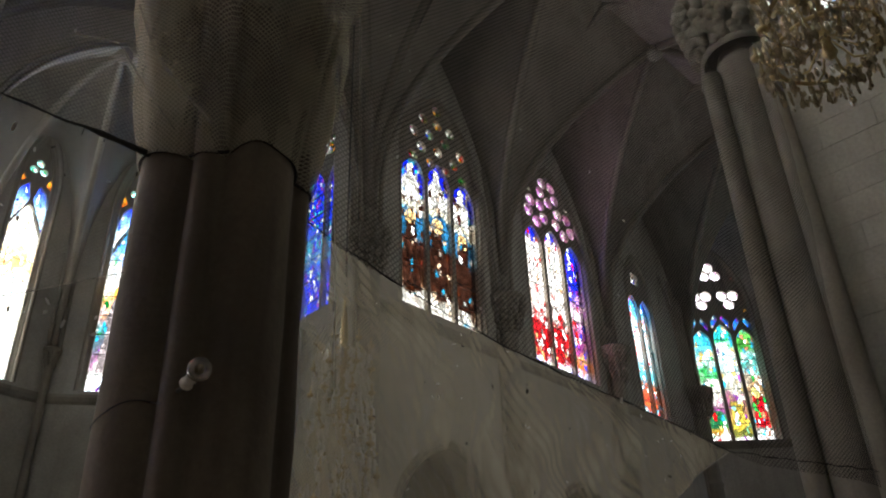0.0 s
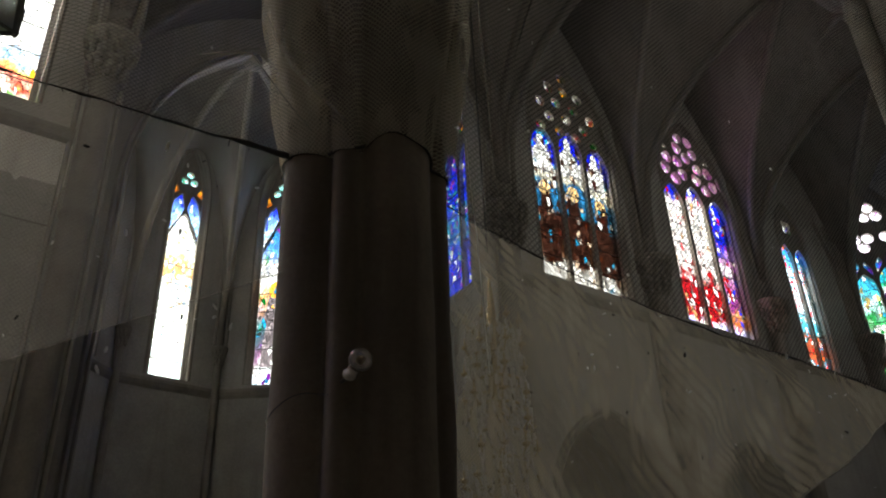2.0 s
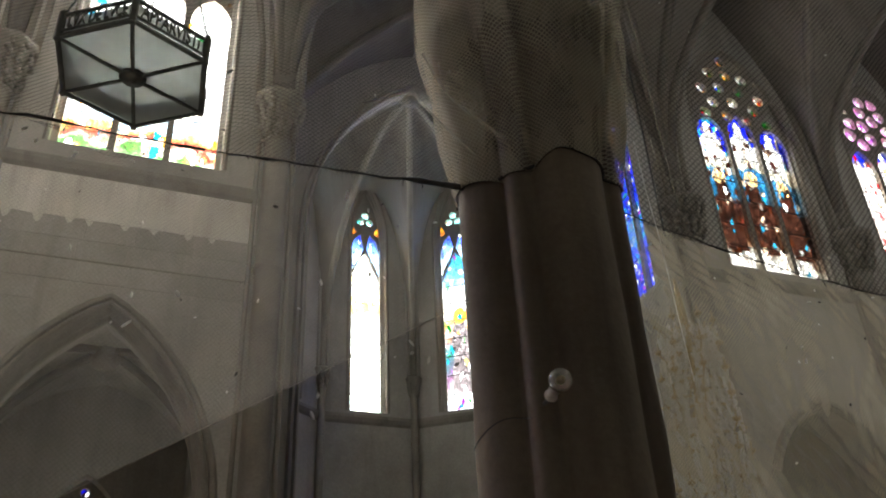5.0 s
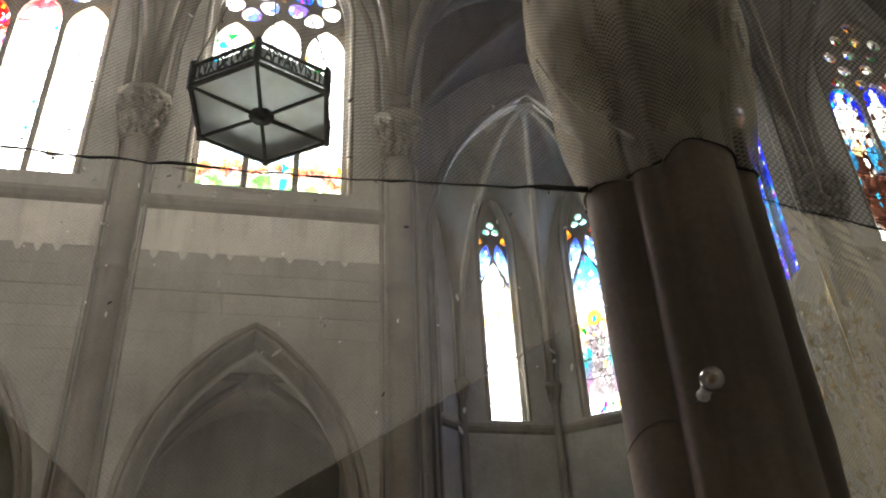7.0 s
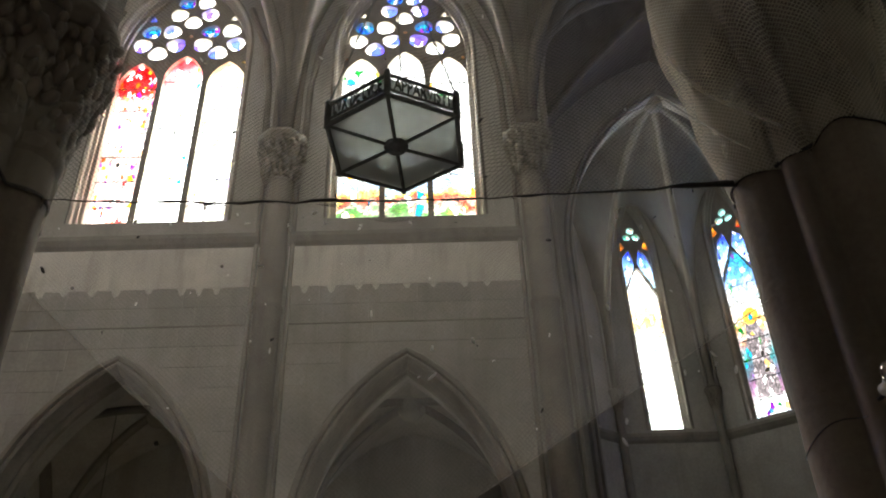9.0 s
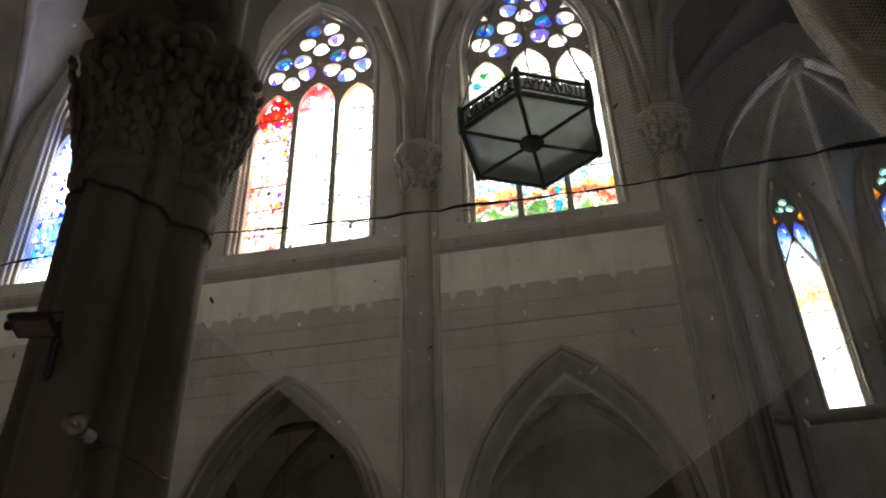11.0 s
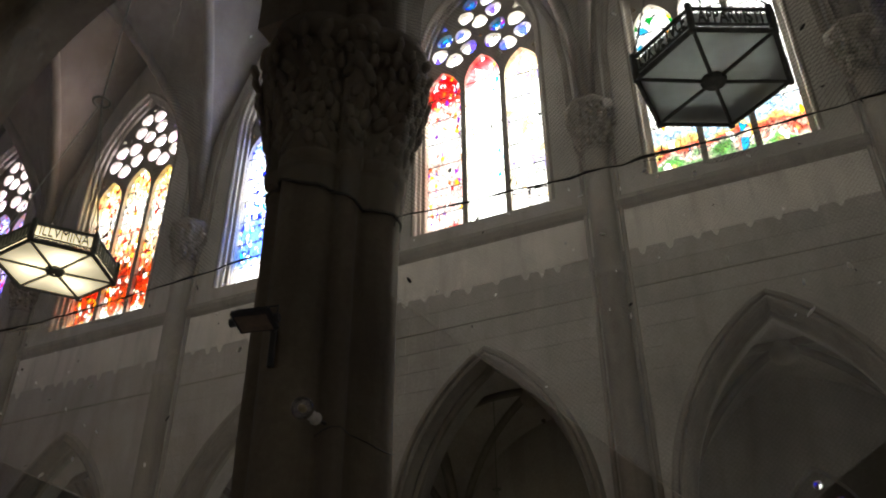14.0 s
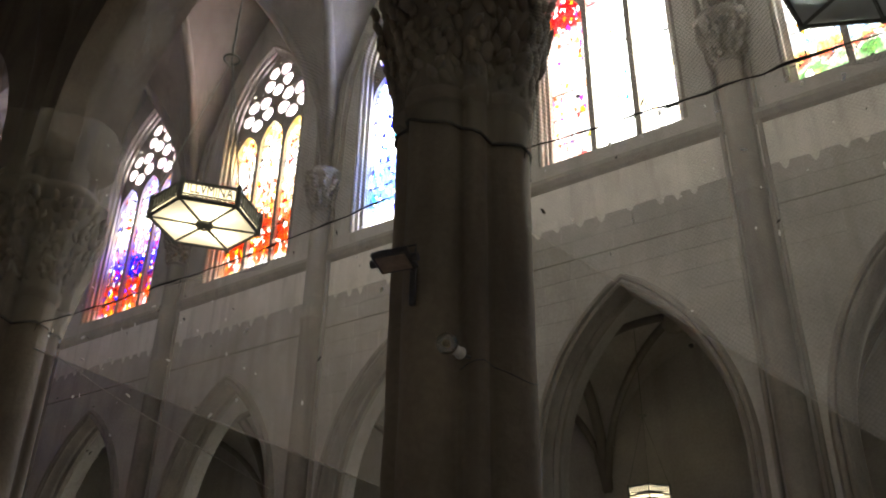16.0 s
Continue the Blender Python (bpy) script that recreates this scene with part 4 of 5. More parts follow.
    "lancet": stained("glass_white_lancet", [(0.0, (0.75, 0.9, 0.85)), (0.04, W_), (0.57, W_), (0.62, (0.85, 0.6, 0.35)), (0.7, (0.9, 0.78, 0.5)), (0.76, W_), (1.0, W_)], [W_, (0.7, 0.85, 0.95), W_, (0.8, 0.9, 0.85), W_, (0.9, 0.8, 0.6)], 0.3, paint=0.3, lead=0.04),
    "lancet2": stained("glass_figure_lancet", [(0.0, (0.75, 0.85, 0.9)), (0.12, W_), (0.2, (0.45, 0.3, 0.4)), (0.34, (0.2, 0.45, 0.45)), (0.46, (0.6, 0.5, 0.5)), (0.54, (0.8, 0.55, 0.3)), (0.6, W_), (0.72, W_), (0.85, (0.3, 0.55, 0.95)), (1.0, T_)], [W_, T_, W_, (0.8, 0.6, 0.3), P_, G_], 0.14, robe=(0.55, 0.5, 0.5), halo=(0.9, 0.6, 0.2), paint=0.6, cell=9.0),
    "bluehead": stained("glass_blue_head", [(0.0, (0.6, 0.8, 0.95)), (0.55, (0.6, 0.82, 0.97)), (0.8, (0.25, 0.4, 0.95)), (1.0, B_)], [B_, W_, W_], 0.2, paint=0.4),
    "trefoil": stained("glass_green_trefoil", [(0.0, (0.5, 0.88, 0.8)), (1.0, (0.55, 0.88, 0.88))], [G_, T_, W_, Y_], 0.3, paint=0.4),
    "amber": stained("glass_amber", [(0.0, O_), (1.0, Y_)], [O_, Y_, R_], 0.4),
    "pale": stained("glass_pale_roundels", [(0.0, W_), (1.0, W_)], [W_, (0.25, 0.32, 0.92), W_, (0.3, 0.22, 0.85), W_], 0.55, paint=0.35, cell=5.0),
    "pink": stained("glass_pink_roundels", [(0.0, (0.85, 0.6, 0.85)), (1.0, (0.75, 0.45, 0.75))], [W_, P_, (0.8, 0.4, 0.6), W_], 0.5),
    "blossom": stained("glass_white_trefoil", [(0.0, (0.88, 0.84, 0.88)), (1.0, (0.88, 0.82, 0.88))], [W_, (0.75, 0.5, 0.75), W_], 0.2, paint=0.3),
    "jewel": stained("glass_jewel_roundels", [(0.0, (0.35, 0.3, 0.4)), (1.0, (0.3, 0.3, 0.3))], [R_, W_, B_, G_, N_, W_, Y_], 0.8, deep=2.6),
    "azure": stained("glass_azure_leaf", [(0.0, B_), (1.0, T_)], [B_, T_, W_, P_], 0.5),
}


def pane_mesh(loop, z0, z1, mid=0.0, half_w=1.0):
    me = bpy.data.meshes.new("pane")
    me.from_pydata([(x, 0, z) for x, z in loop], [], [list(range(len(loop)))])
    uv = me.uv_layers.new(name="uv")
    for l in me.loops:
        x, _, z = me.vertices[l.vertex_index].co
        uv.data[l.index].uv = ((x - mid) / half_w, (z - z0) / (z1 - z0))
    return me


def petal_loop(cx, cz, r, an, n=16):
    """One of five rounded petals of a roundel, wider than deep."""
    pts = []
    for i in range(n):
        t = 2 * math.pi * i / n
        u, w = 0.62 * r + 0.34 * r * math.cos(t), (0.34 + 0.08 * math.cos(t)) * r * math.sin(t)
        pts.append((cx + u * math.cos(an) - w * math.sin(an), cz + u * math.sin(an) + w * math.cos(an)))
    return pts


def window(name, m, cx, a, z0, zs, h, kind, body, head, label, lamp=9.0, bright=7.0, recess=0.5):
    """A traceried window: stone tracery plate, leaded panes between saddle bars, and daylight in its opening."""
    w = thing(name, m, label, "window", "stained-glass windows", "structure")
    holes, lights, heads = [], [], []
    if kind in ("three", "jewels", "quatre"):
        mull = 0.15
        lw = (2 * a - 0.2 - 2 * mull) / 3
        for k in (-1, 0, 1):
            lc = cx + k * (lw + mull)
            up = 0.25 if k == 0 else 0.0
            lights.append((lc, lw / 2, zs - 0.88 + up, lw * 0.86))
        if kind == "three":
            for ox, oz, r in ((-0.46 * a, zs + 0.27 * h, 0.42 * a), (0.46 * a, zs + 0.27 * h, 0.42 * a), (0, zs + 0.65 * h, 0.4 * a)):
                for q in range(5):
                    an = radians(54 + 72 * q)
                    heads.append((petal_loop(cx + ox, oz, r, an), head if q != 1 else "azure" if head == "pale" else head))
            for ox, oz, r in ((-0.88 * a, zs + 0.0 * h, 0.08), (0.88 * a, zs + 0.0 * h, 0.08), (0, zs + 0.33 * h, 0.08), (-0.63 * a, zs + 0.55 * h, 0.13), (0.63 * a, zs + 0.55 * h, 0.13), (-0.3 * a, zs + 0.0 * h, 0.06), (0.3 * a, zs + 0.0 * h, 0.06), (0, zs + 0.88 * h, 0.09)):
                heads.append(([(cx + ox + r, oz - r * 0.6), (cx + ox, oz + r), (cx + ox - r, oz - r * 0.6)], "pale" if oz > zs + 0.4 * h else "amber"))
        elif kind == "jewels":
            for ox, oz in ((-0.66, 0.04), (-0.2, 0.05), (0.2, 0.05), (0.66, 0.04), (-0.43, 0.21), (0.43, 0.21), (0, 0.26), (-0.62, 0.38), (0.62, 0.38), (-0.22, 0.44), (0.22, 0.44), (-0.36, 0.63), (0.36, 0.63), (0, 0.64), (0, 0.84)):
                heads.append((circle_loop(cx + ox * a, zs + oz * h, (0.12 if a > 1.5 else 0.1) * a, 12), head))
        else:
            for ox, oz in ((-0.42 * a, zs + 0.22 * h), (0.42 * a, zs + 0.22 * h), (0, zs + 0.6 * h)):
                for q in range(3):
                    an = radians((90 if oz > zs + h * 0.4 else -90) + 120 * q)
                    heads.append((circle_loop(cx + ox + 0.2 * a * math.cos(an), oz + 0.2 * a * math.sin(an), 0.172 * a, 12), "blossom"))
            for ox, oz in ((-0.68 * a, 0.5), (0.68 * a, 0.5), (-0.88 * a, 0.04), (0.88 * a, 0.04)):
                heads.append((circle_loop(cx + ox, zs + oz * h, 0.09, 8), "amber"))
            for k in (-1, 0, 1):
                lc = cx + k * (lw + mull)
                for s in (-1, 1):
                    zz = zs - 0.75 + (0.15 if k == 0 else 0)
                    heads.append(([(lc + s * 0.06, zz + lw * 0.42), (lc + s * lw * 0.47, zz - 0.15), (lc + s * lw * 0.5, zz + lw * 0.25), (lc + s * lw * 0.2, zz + lw * 0.72)], "azure"))
            lights = [(c, b, s - 0.62, q) for c, b, s, q in lights]
    elif kind == "two":
        lw = (2 * a - 0.16 - 0.13) / 2
        for k in (-1, 1):
            lights.append((cx + k * (lw + 0.13) / 2, lw / 2, zs - 0.75, lw * 0.9))
        heads.append((foil_loop(cx, zs + 0.42 * h, 0.42 * a, 4, 45), head))
    else:
        lights.append((cx, a - 0.09, zs - 2.0, a * 2.1))
        for s in (-1, 1):
            heads.append(([(cx + s * 0.05, zs - 0.25), (cx + s * (a - 0.1), zs - 1.75), (cx + s * (a - 0.09), zs - 0.6), (cx + s * (a - 0.25), zs + 0.1), (cx + s * 0.2, zs + 0.42)], "bluehead"))
            heads.append(([(cx + s * (a - 0.1), zs + 0.32), (cx + s * (a - 0.36), zs + 0.5), (cx + s * (a - 0.16), zs + 0.95)], "amber"))
        for q in range(3):
            an = radians(90 + 120 * q)
            heads.append((circle_loop(cx + 0.3 * a * math.cos(an), zs + 0.42 * h + 0.3 * a * math.sin(an), 0.22 * a, 12), "trefoil"))
    for lc, b, s, hh in lights:
        holes.append(arch_loop(lc, b, z0 + 0.1, s, hh, 8))
    holes += [lp for lp, _ in heads]
    me = plate([arch_loop(cx, a, z0, zs, h, 14)] + holes, 0.16, 0.0)
    me.transform(Matrix.Translation((0, recess + 0.04, 0)))
    link("tracery", me, TRIM, w)
    bm = bmesh.new()
    box(bm, cx - a, cx + a, 0.02, recess + 0.1, z0 - 0.18, z0 + 0.02, 0.02)
    part("window_sill", bm, TRIM, w)
    gy = recess + 0.1
    for li, (lc, b, s, hh) in enumerate(lights):
        glass = GLASS[body[li] if isinstance(body, tuple) else body]
        top = s + hh
        n = max(5, round((s - z0) / 0.82))
        zz = [z0 + 0.08 + (s - z0 - 0.08) * i / n for i in range(n + 1)]
        for lo, hi in zip(zz, zz[1:]):
            ob = link("pane", pane_mesh([(lc + b + 0.03, lo), (lc + b + 0.03, hi), (lc - b - 0.03, hi), (lc - b - 0.03, lo)], z0, top, lc, b), glass, w)
            ob.location = (0, gy, 0)
        ob = link("pane", pane_mesh([(lc + x * 1.04, s + z * 1.02) for x, z in pointed(b, hh, 8)], z0, top, lc, b), glass, w)
        ob.location = (0, gy, 0)
        for z in zz[1:]:
            bm = bmesh.new()
            tube(bm, [(lc - b - 0.02, recess + 0.06, z), (lc + b + 0.02, recess + 0.06, z)], 0.018, 5)
            part("saddle_bar", bm, IRON, w)
    for lp, g in heads:
        mx, mz = sum(x for x, _ in lp) / len(lp), sum(z for _, z in lp) / len(lp)
        big = [(mx + (x - mx) * 1.06, mz + (z - mz) * 1.06) for x, z in lp]
        ob = link("pane", pane_mesh(big, min(z for _, z in lp), max(z for _, z in lp) + 0.01, mx, 0.5), GLASS[g], w)
        ob.location = (0, gy, 0)
    if lamp:
        p = m @ Vector((cx, recess + 0.3, (z0 + zs + h) / 2 + 0.1))
        turn = math.degrees(m.to_euler().z)
        window_light(p.x, p.y, p.z, 2 * a + 0.3, zs + h - z0 + 0.3, turn, lamp)
        q = m @ Vector((cx, recess + 0.33, (z0 + zs + h) / 2 + 0.2))
        sky_backdrop(q.x, q.y, q.z, 2 * a + 0.8, zs + h - z0 + 0.9, turn, bright)
    return w


L0 = 110.0
for i, (c, g, hd) in enumerate(zip(BAYS, ("white", ("red", "glare", "gold"), "blue", "fire", "ember"), ("pale", "pale", "pale", "blossom", "blossom"))):
    window("window_nave_%d" % (i + 1), FAR, c, 1.85, 13.85, 19.7, 3.3, "three", g, hd,
           {"white": "backlit three-light window, pale glass with coloured figures below", "red": "overexposed three-light window with red glass lancet heads",
            "blue": "bright three-light window of deep blue glass", "fire": "three-light window of red and gold glass", "ember": "three-light window of orange and blue glass"}[g[0] if isinstance(g, tuple) else g], L0, (9.0, 10.0, 13.0, 15.0, 14.0)[i])
window("window_choir_1", FAR, CHOIR_BAYS[0], 1.85, 13.7, 19.5, 3.2, "jewels", "brown", "jewel", "three-light stained-glass window with brown-robed shapes and jewel tracery", 40.0, 7.5, 0.15)
window("window_choir_2", FAR, CHOIR_BAYS[1], 1.85, 13.7, 19.5, 3.2, "three", ("rose", "rose", "roseblue"), "pink", "three-light stained-glass window of crimson and white with pink roundels", 40.0, 9.0, 0.15)
window("window_choir_3", FAR, 29.3, 0.92, 13.2, 18.9, 2.0, "two", "teal", "jewel", "narrow two-light window of teal glass", 30.0, 9.0, 0.12)
window("window_apse_1", APSE_SIDE, 1.71, 1.5, 13.2, 19.3, 3.6, "quatre", ("meadow", "green", "martyr"), "pale", "three-light apse window of green, red and blue glass with trefoils", 36.0, 9.0, 0.2)
window("window_transept_1", TRANS_FAR_EAST, 4.4, 1.35, 13.7, 19.4, 2.6, "two", "strip", "jewel", "two-light transept window of blue glass", 16.0, 3.0)
for k, fr in enumerate(CHAPEL):
    window("window_chapel_%d" % (k + 1), fr, 0, 0.72, 13.1, 20.6, 2.7, "one", "lancet2" if k >= 3 else "lancet", "trefoil", "tall chapel lancet of white glass under a green trefoil", (10.0, 14.0, 36.0, 36.0, 12.0)[k], 7.0)
window("window_transept_2", TRANS_EAST, -1.4, 1.6, 14.2, 19.6, 3.0, "three", "lancet", "pale", "three-light window of pale glass high in the transept wall", 22.0, 3.0)
# Unseen window, added to brighten the transept's east wall and crossing pier.
window("window_transept_unseen", TRANS_WEST, 1.0, 1.6, 14.2, 19.6, 3.0, "three", "white", "pale", "unseen three-light window of pale glass, added above the aisle roof for light", 44.0, 4.0)
for i, c in enumerate(BAYS[:3]):
    window("window_near_%d" % (i + 1), NEAR, -c, 1.85, 13.85, 19.7, 3.3, "three", "white", "pale", "three-light clerestory window of pale glass above the arcade", 12.0, 2.5)
for i, c in enumerate(CHOIR_BAYS):
    window("window_near_%d" % (i + 4), CHOIR_NEAR, -c, 1.85, 13.7, 19.5, 3.2, "three", "lancet", "pale", "three-light choir window of pale glass", 5.0, 2.0)
window("window_far_aisle_1", FAR_AISLE, BAYS[0], 1.15, 3.0, 6.2, 2.1, "jewels", "lancet", "jewel", "far aisle window under bright jewelled roundels", 26.0, 5.0)
for i, c in enumerate(BAYS[2:]):
    window("window_far_aisle_%d" % (i + 2), FAR_AISLE, c, 0.95, 3.0, 5.9, 1.7, "two", "lancet", "azure", "two-light far aisle window under a bright quatrefoil", 42.0, 5.0)
# Unseen windows behind the camera, added to light the piers' near faces.
for i, c in enumerate(BAYS[:3]):
    window("window_aisle_unseen_%d" % (i + 1), AISLE, -c, 1.1, 3.0, 6.6, 2.0, "two", "lancet", "pale", "unseen two-light aisle window of pale glass, added to light the piers", 2.0, 0.5)


# ---- bird nets, ropes and what hangs in them ----
ROPE_Z = 5.44
SPANS = [  # left pier edge, right pier edge, hem heights at left, at its low point and at right, where the low point lies
    (-9.3, -3.9, 5.2, 2.96, 2.95, -3.92),
    (-2.98, 2.08, 4.85, 2.75, 4.5, -0.7),
    (-15.5, -10.2, 4.9, 2.9, 4.7, -12.9),
]


def rope_z(x, x0, x1, sag):
    u = (x - x0) / (x1 - x0)
    return ROPE_Z - 4 * sag * u * (1 - u)


def net_sheet(name, fn, nu, nv, mat, label, girth=0.0):
    """A net from fn(u, v) -> point, with UVs in metres."""
    bm = bmesh.new()
    lay = bm.loops.layers.uv.new("uv")
    vs = [[bm.verts.new(fn(i / nu, j / nv)) for j in range(nv + 1)] for i in range(nu + 1)]
    for i in range(nu):
        for j in range(nv):
            f = bm.faces.new((vs[i][j], vs[i + 1][j], vs[i + 1][j + 1], vs[i][j + 1]))
            for l, k in zip(f.loops, (i, i + 1, i + 1, i)):
                l[lay].uv = (girth * k / nu if girth else l.vert.co.x + l.vert.co.y * 0.7, l.vert.co.z)
    return tagged(part(name, bm, mat, smooth=True), label, "net", "bird nets")


def bulge(x, z):
    return 0.12 * noise.noise((x * 0.6, z * 0.6, 1.7)) + 0.03 * noise.noise((x * 2.5, z * 2.5, 4.1))


for x0, x1, h0, low, h1, xm in SPANS:
    def lower(u, v, x0=x0, x1=x1, h0=h0, low=low, h1=h1, xm=xm):
        x = x0 + (x1 - x0) * u
        hem = h0 + (low - h0) * (x - x0) / (xm - x0) if x < xm else low + (h1 - low) * (x - xm) / (x1 - xm)
        top = rope_z(x, x0, x1, 0.08)
        z = hem + (top - hem) * v
        return (x, NEAR_Y + bulge(x, z) * min(1, 3 * (1 - v)), z)
    net_sheet("bird_net", lower, 24, 12, NET_THIN if x0 == -9.3 else NET_LOW, "dusty grey bird net hanging from a rope between piers")

    def upper(u, v, x0=x0, x1=x1):
        x = x0 + (x1 - x0) * u
        z0 = rope_z(x, x0, x1, 0.08)
        z = z0 + (10.6 - z0) * v
        push = 0.85 * math.exp(-((x - (x0 + x1) / 2) / 0.75) ** 2) * max(0.0, min(1.0, (z - z0 - 0.06) / 0.3))
        return (x, NEAR_Y + bulge(x, z) * min(1, 3 * v) - 0.25 * v + push, z)
    net_sheet("bird_net", upper, 40, 24, NET, "fine grey bird net closing the upper arch")
    for pts in ([(x0, NEAR_Y, h0), (xm, NEAR_Y - 0.02, low)], [(xm, NEAR_Y - 0.02, low), (x1, NEAR_Y, h1)]):
        bm = bmesh.new()
        tube(bm, pts, 0.0035 if x0 > -9 else 0.007, 4)
        tagged(part("net_hem", bm, CLOTH), "thin pale hem cord along the net's edge", "cord", "net hems")

# the wide net over the transept opening
KX, KZ = 10.2, 5.0


def wide_low(u, v):
    x = 3.38 + (KX - 3.38) * u
    top = 5.5 - 0.5 * u - 0.32 * math.sin(math.pi * u) * (1 - u)
    hem = 1.4 + (KZ - 1.4) * u
    z = hem + (top - hem) * v
    return (x, NEAR_Y + 2.2 * bulge(x, z) * min(1, 4 * (1 - v)) * min(1, 4 * (1 - u)), z)


def wide_up(u, v):
    x = 3.38 + (15.4 - 3.38) * u
    q = min(1, (x - 3.38) / (KX - 3.38))
    z0 = 5.5 - 0.5 * q - 0.32 * math.sin(math.pi * q) * (1 - q)
    z = z0 + (15.5 - z0) * v
    return (x, NEAR_Y + bulge(x, z) * min(1, 3 * v) - 0.3 * v - 0.65 * max(0, min(1, (x - 11) / 2)), z)


net_sheet("bird_net", wide_low, 28, 14, NET_SUN, "dusty bird net sagging below its rope, sunlight put into its pale colour")
net_sheet("bird_net", wide_up, 28, 16, NET_DARK, "fine black bird net closing the transept opening")
bm = bmesh.new()
tube(bm, [wide_low(i / 20, 0) for i in range(21)], 0.01, 5)
tagged(part("net_hem", bm, CLOTH), "thin pale hem cord along the sagging net", "cord", "net hems")


def rope(pts, label):
    """A tarry rope bound with cable ties and knots."""
    rng = random.Random(len(pts))
    bm = bmesh.new()
    fine = []
    for p, q in zip(pts, pts[1:]):
        p, q = Vector(p), Vector(q)
        k = max(2, int((q - p).length / 0.12))
        fine += [p.lerp(q, i / k) + Vector((0, 0, rng.uniform(-0.013, 0.013))) for i in range(k)]
    fine.append(Vector(pts[-1]))
    near_a = [max(0.0, 1 - (p - Vector((2.1, NEAR_Y - 0.03, ROPE_Z))).length / 0.75) for p in fine]
    tube(bm, fine, 0.012, 6, radii=[0.022 * na * rng.uniform(0.4, 1.5) + r for na, r in zip(near_a, [0.0045 + 0.006 * (rng.random() < 0.2) + 0.003 * rng.random() for _ in fine])])
    for p in fine:
        if rng.random() < 0.14:
            tube(bm, [p, p + Vector((rng.uniform(-0.03, 0.03), -0.02, -rng.uniform(0.04, 0.11)))], 0.004, 4)
    return tagged(part("rope", bm, ROPE, smooth=True), label, "rope", "net ropes")


for x0, x1, *_ in SPANS:
    rope([(x0 + (x1 - x0) * i / 10, NEAR_Y - 0.03, rope_z(x0 + (x1 - x0) * i / 10, x0, x1, 0.08)) for i in range(11)], "black net rope stretched between two piers")
rope([(wide_low(i / 16, 1)[0], NEAR_Y - 0.03, wide_low(i / 16, 1)[2]) for i in range(17)] + [(13.2, NEAR_Y - 0.7, 5.2), (15.4, NEAR_Y - 0.7, 5.45)], "black knotted net rope across the transept")

COLLARS = (((-180, 0.0), (-133, -0.1), (-103, 0.06), (-86, 0.0), (0, -0.11), (90, 0.0), (180, 0.0)), ((-180, 0.05), (-118, 0.28), (-72, 0.12), (-30, -0.02), (0, 0.0), (180, 0.05)))


def collar_dz(a, k):
    """How far the rope round a pier rides above its usual height, by the angle."""
    d = (math.degrees(a) + 180) % 360 - 180
    c = COLLARS[min(k, 1)]
    for (d0, z0), (d1, z1) in zip(c, c[1:]):
        if d0 <= d <= d1:
            u = (d - d0) / (d1 - d0)
            return z0 + (z1 - z0) * u * u * (3 - 2 * u)
    return 0.0


for k, (x, y, s) in enumerate(PIERS[:3]):
    bm = bmesh.new()
    n = 60
    pts = []
    for i in range(n):
        a = 2 * math.pi * i / n
        r = pier_radius(a) * s + 0.015
        pts.append((r * math.cos(a), r * math.sin(a), ROPE_Z + collar_dz(a, k) + 0.04 * noise.noise((a * 2, k, 0))))
    tube(bm, pts, 0.014, 6, closed=True)
    ob = tagged(part("rope_collar", bm, ROPE), "black rope tied round the pier to hold the net", "rope", "net ropes")
    ob.matrix_world = pose(x, y, 0)
    grow, tall = (0.16, 2.7) if k != 1 else (0.07, 1.25)

    def wrap(u, v, s=s, grow=grow, tall=tall, k=k):
        a = 2 * math.pi * u
        thin = 0.25 if k == 1 else 0.08
        w = min(1.0, v * tall / 1.4)
        r = pier_radius(a) * s * (1 - thin * w) + 0.03 + 0.16 * w + grow * w * w + (0.03 if k else 0.03 + 0.14 * w) * noise.noise((a * 2, v * 3, k))
        return (r * math.cos(a), r * math.sin(a), ROPE_Z - 0.02 + collar_dz(a, k) * max(0.0, 1 - v * tall / 1.25) + tall * v)
    ob = net_sheet("net_wrap", wrap, 96, 16, NET_HOOD if k == 0 else NET_WRAP, "pale gathered bird net wrapped round the pier head", 5.2)
    ob.matrix_world = pose(x, y, 0)

def net_fold(pts, r, mat, label):
    """A stretch of net gathered into a thin fold or edge cord."""
    bm = bmesh.new()
    tube(bm, pts, r, 6, radii=[r * (0.35 + 0.65 * math.sin(math.pi * (i + 0.5) / len(pts))) for i in range(len(pts))])
    tagged(part("net_fold", bm, mat, smooth=True), label, "net fold", "net folds")


# Sunlit net edge drawn as a white thread.
net_fold([(3.62, 4.72, 6.2), (3.63, 4.71, 5.7), (3.66, 4.7, 5.2), (3.68, 4.7, 4.5), (3.7, 4.7, 4.0)], 0.004, FEATHER, "edge thread hanging down the net, sunlight put into its white colour")
net_fold([(3.84, 4.7, 8.6), (3.88, 4.72, 7.6), (3.92, 4.74, 6.6), (3.97, 4.76, 5.5)], 0.009, NET_WRAP, "pale stretched fold in the transept net")
net_fold([(1.25, 4.74, 6.0), (1.48, 4.72, 6.12), (1.63, 4.7, 6.16), (1.8, 4.68, 5.95), (1.95, 4.62, 5.72), (2.06, 4.5, 5.48)], 0.009, NET_WRAP, "pale pointed fold of gathered net beside the pier")

net_fold([(2.2, 4.26, 5.47), (2.1, 4.33, 5.62), (1.98, 4.41, 5.8), (1.86, 4.48, 5.98), (1.76, 4.52, 6.2), (1.66, 4.55, 6.45)], 0.016, NET_WRAP, "pale crumpled fold of net gathered at the pier")
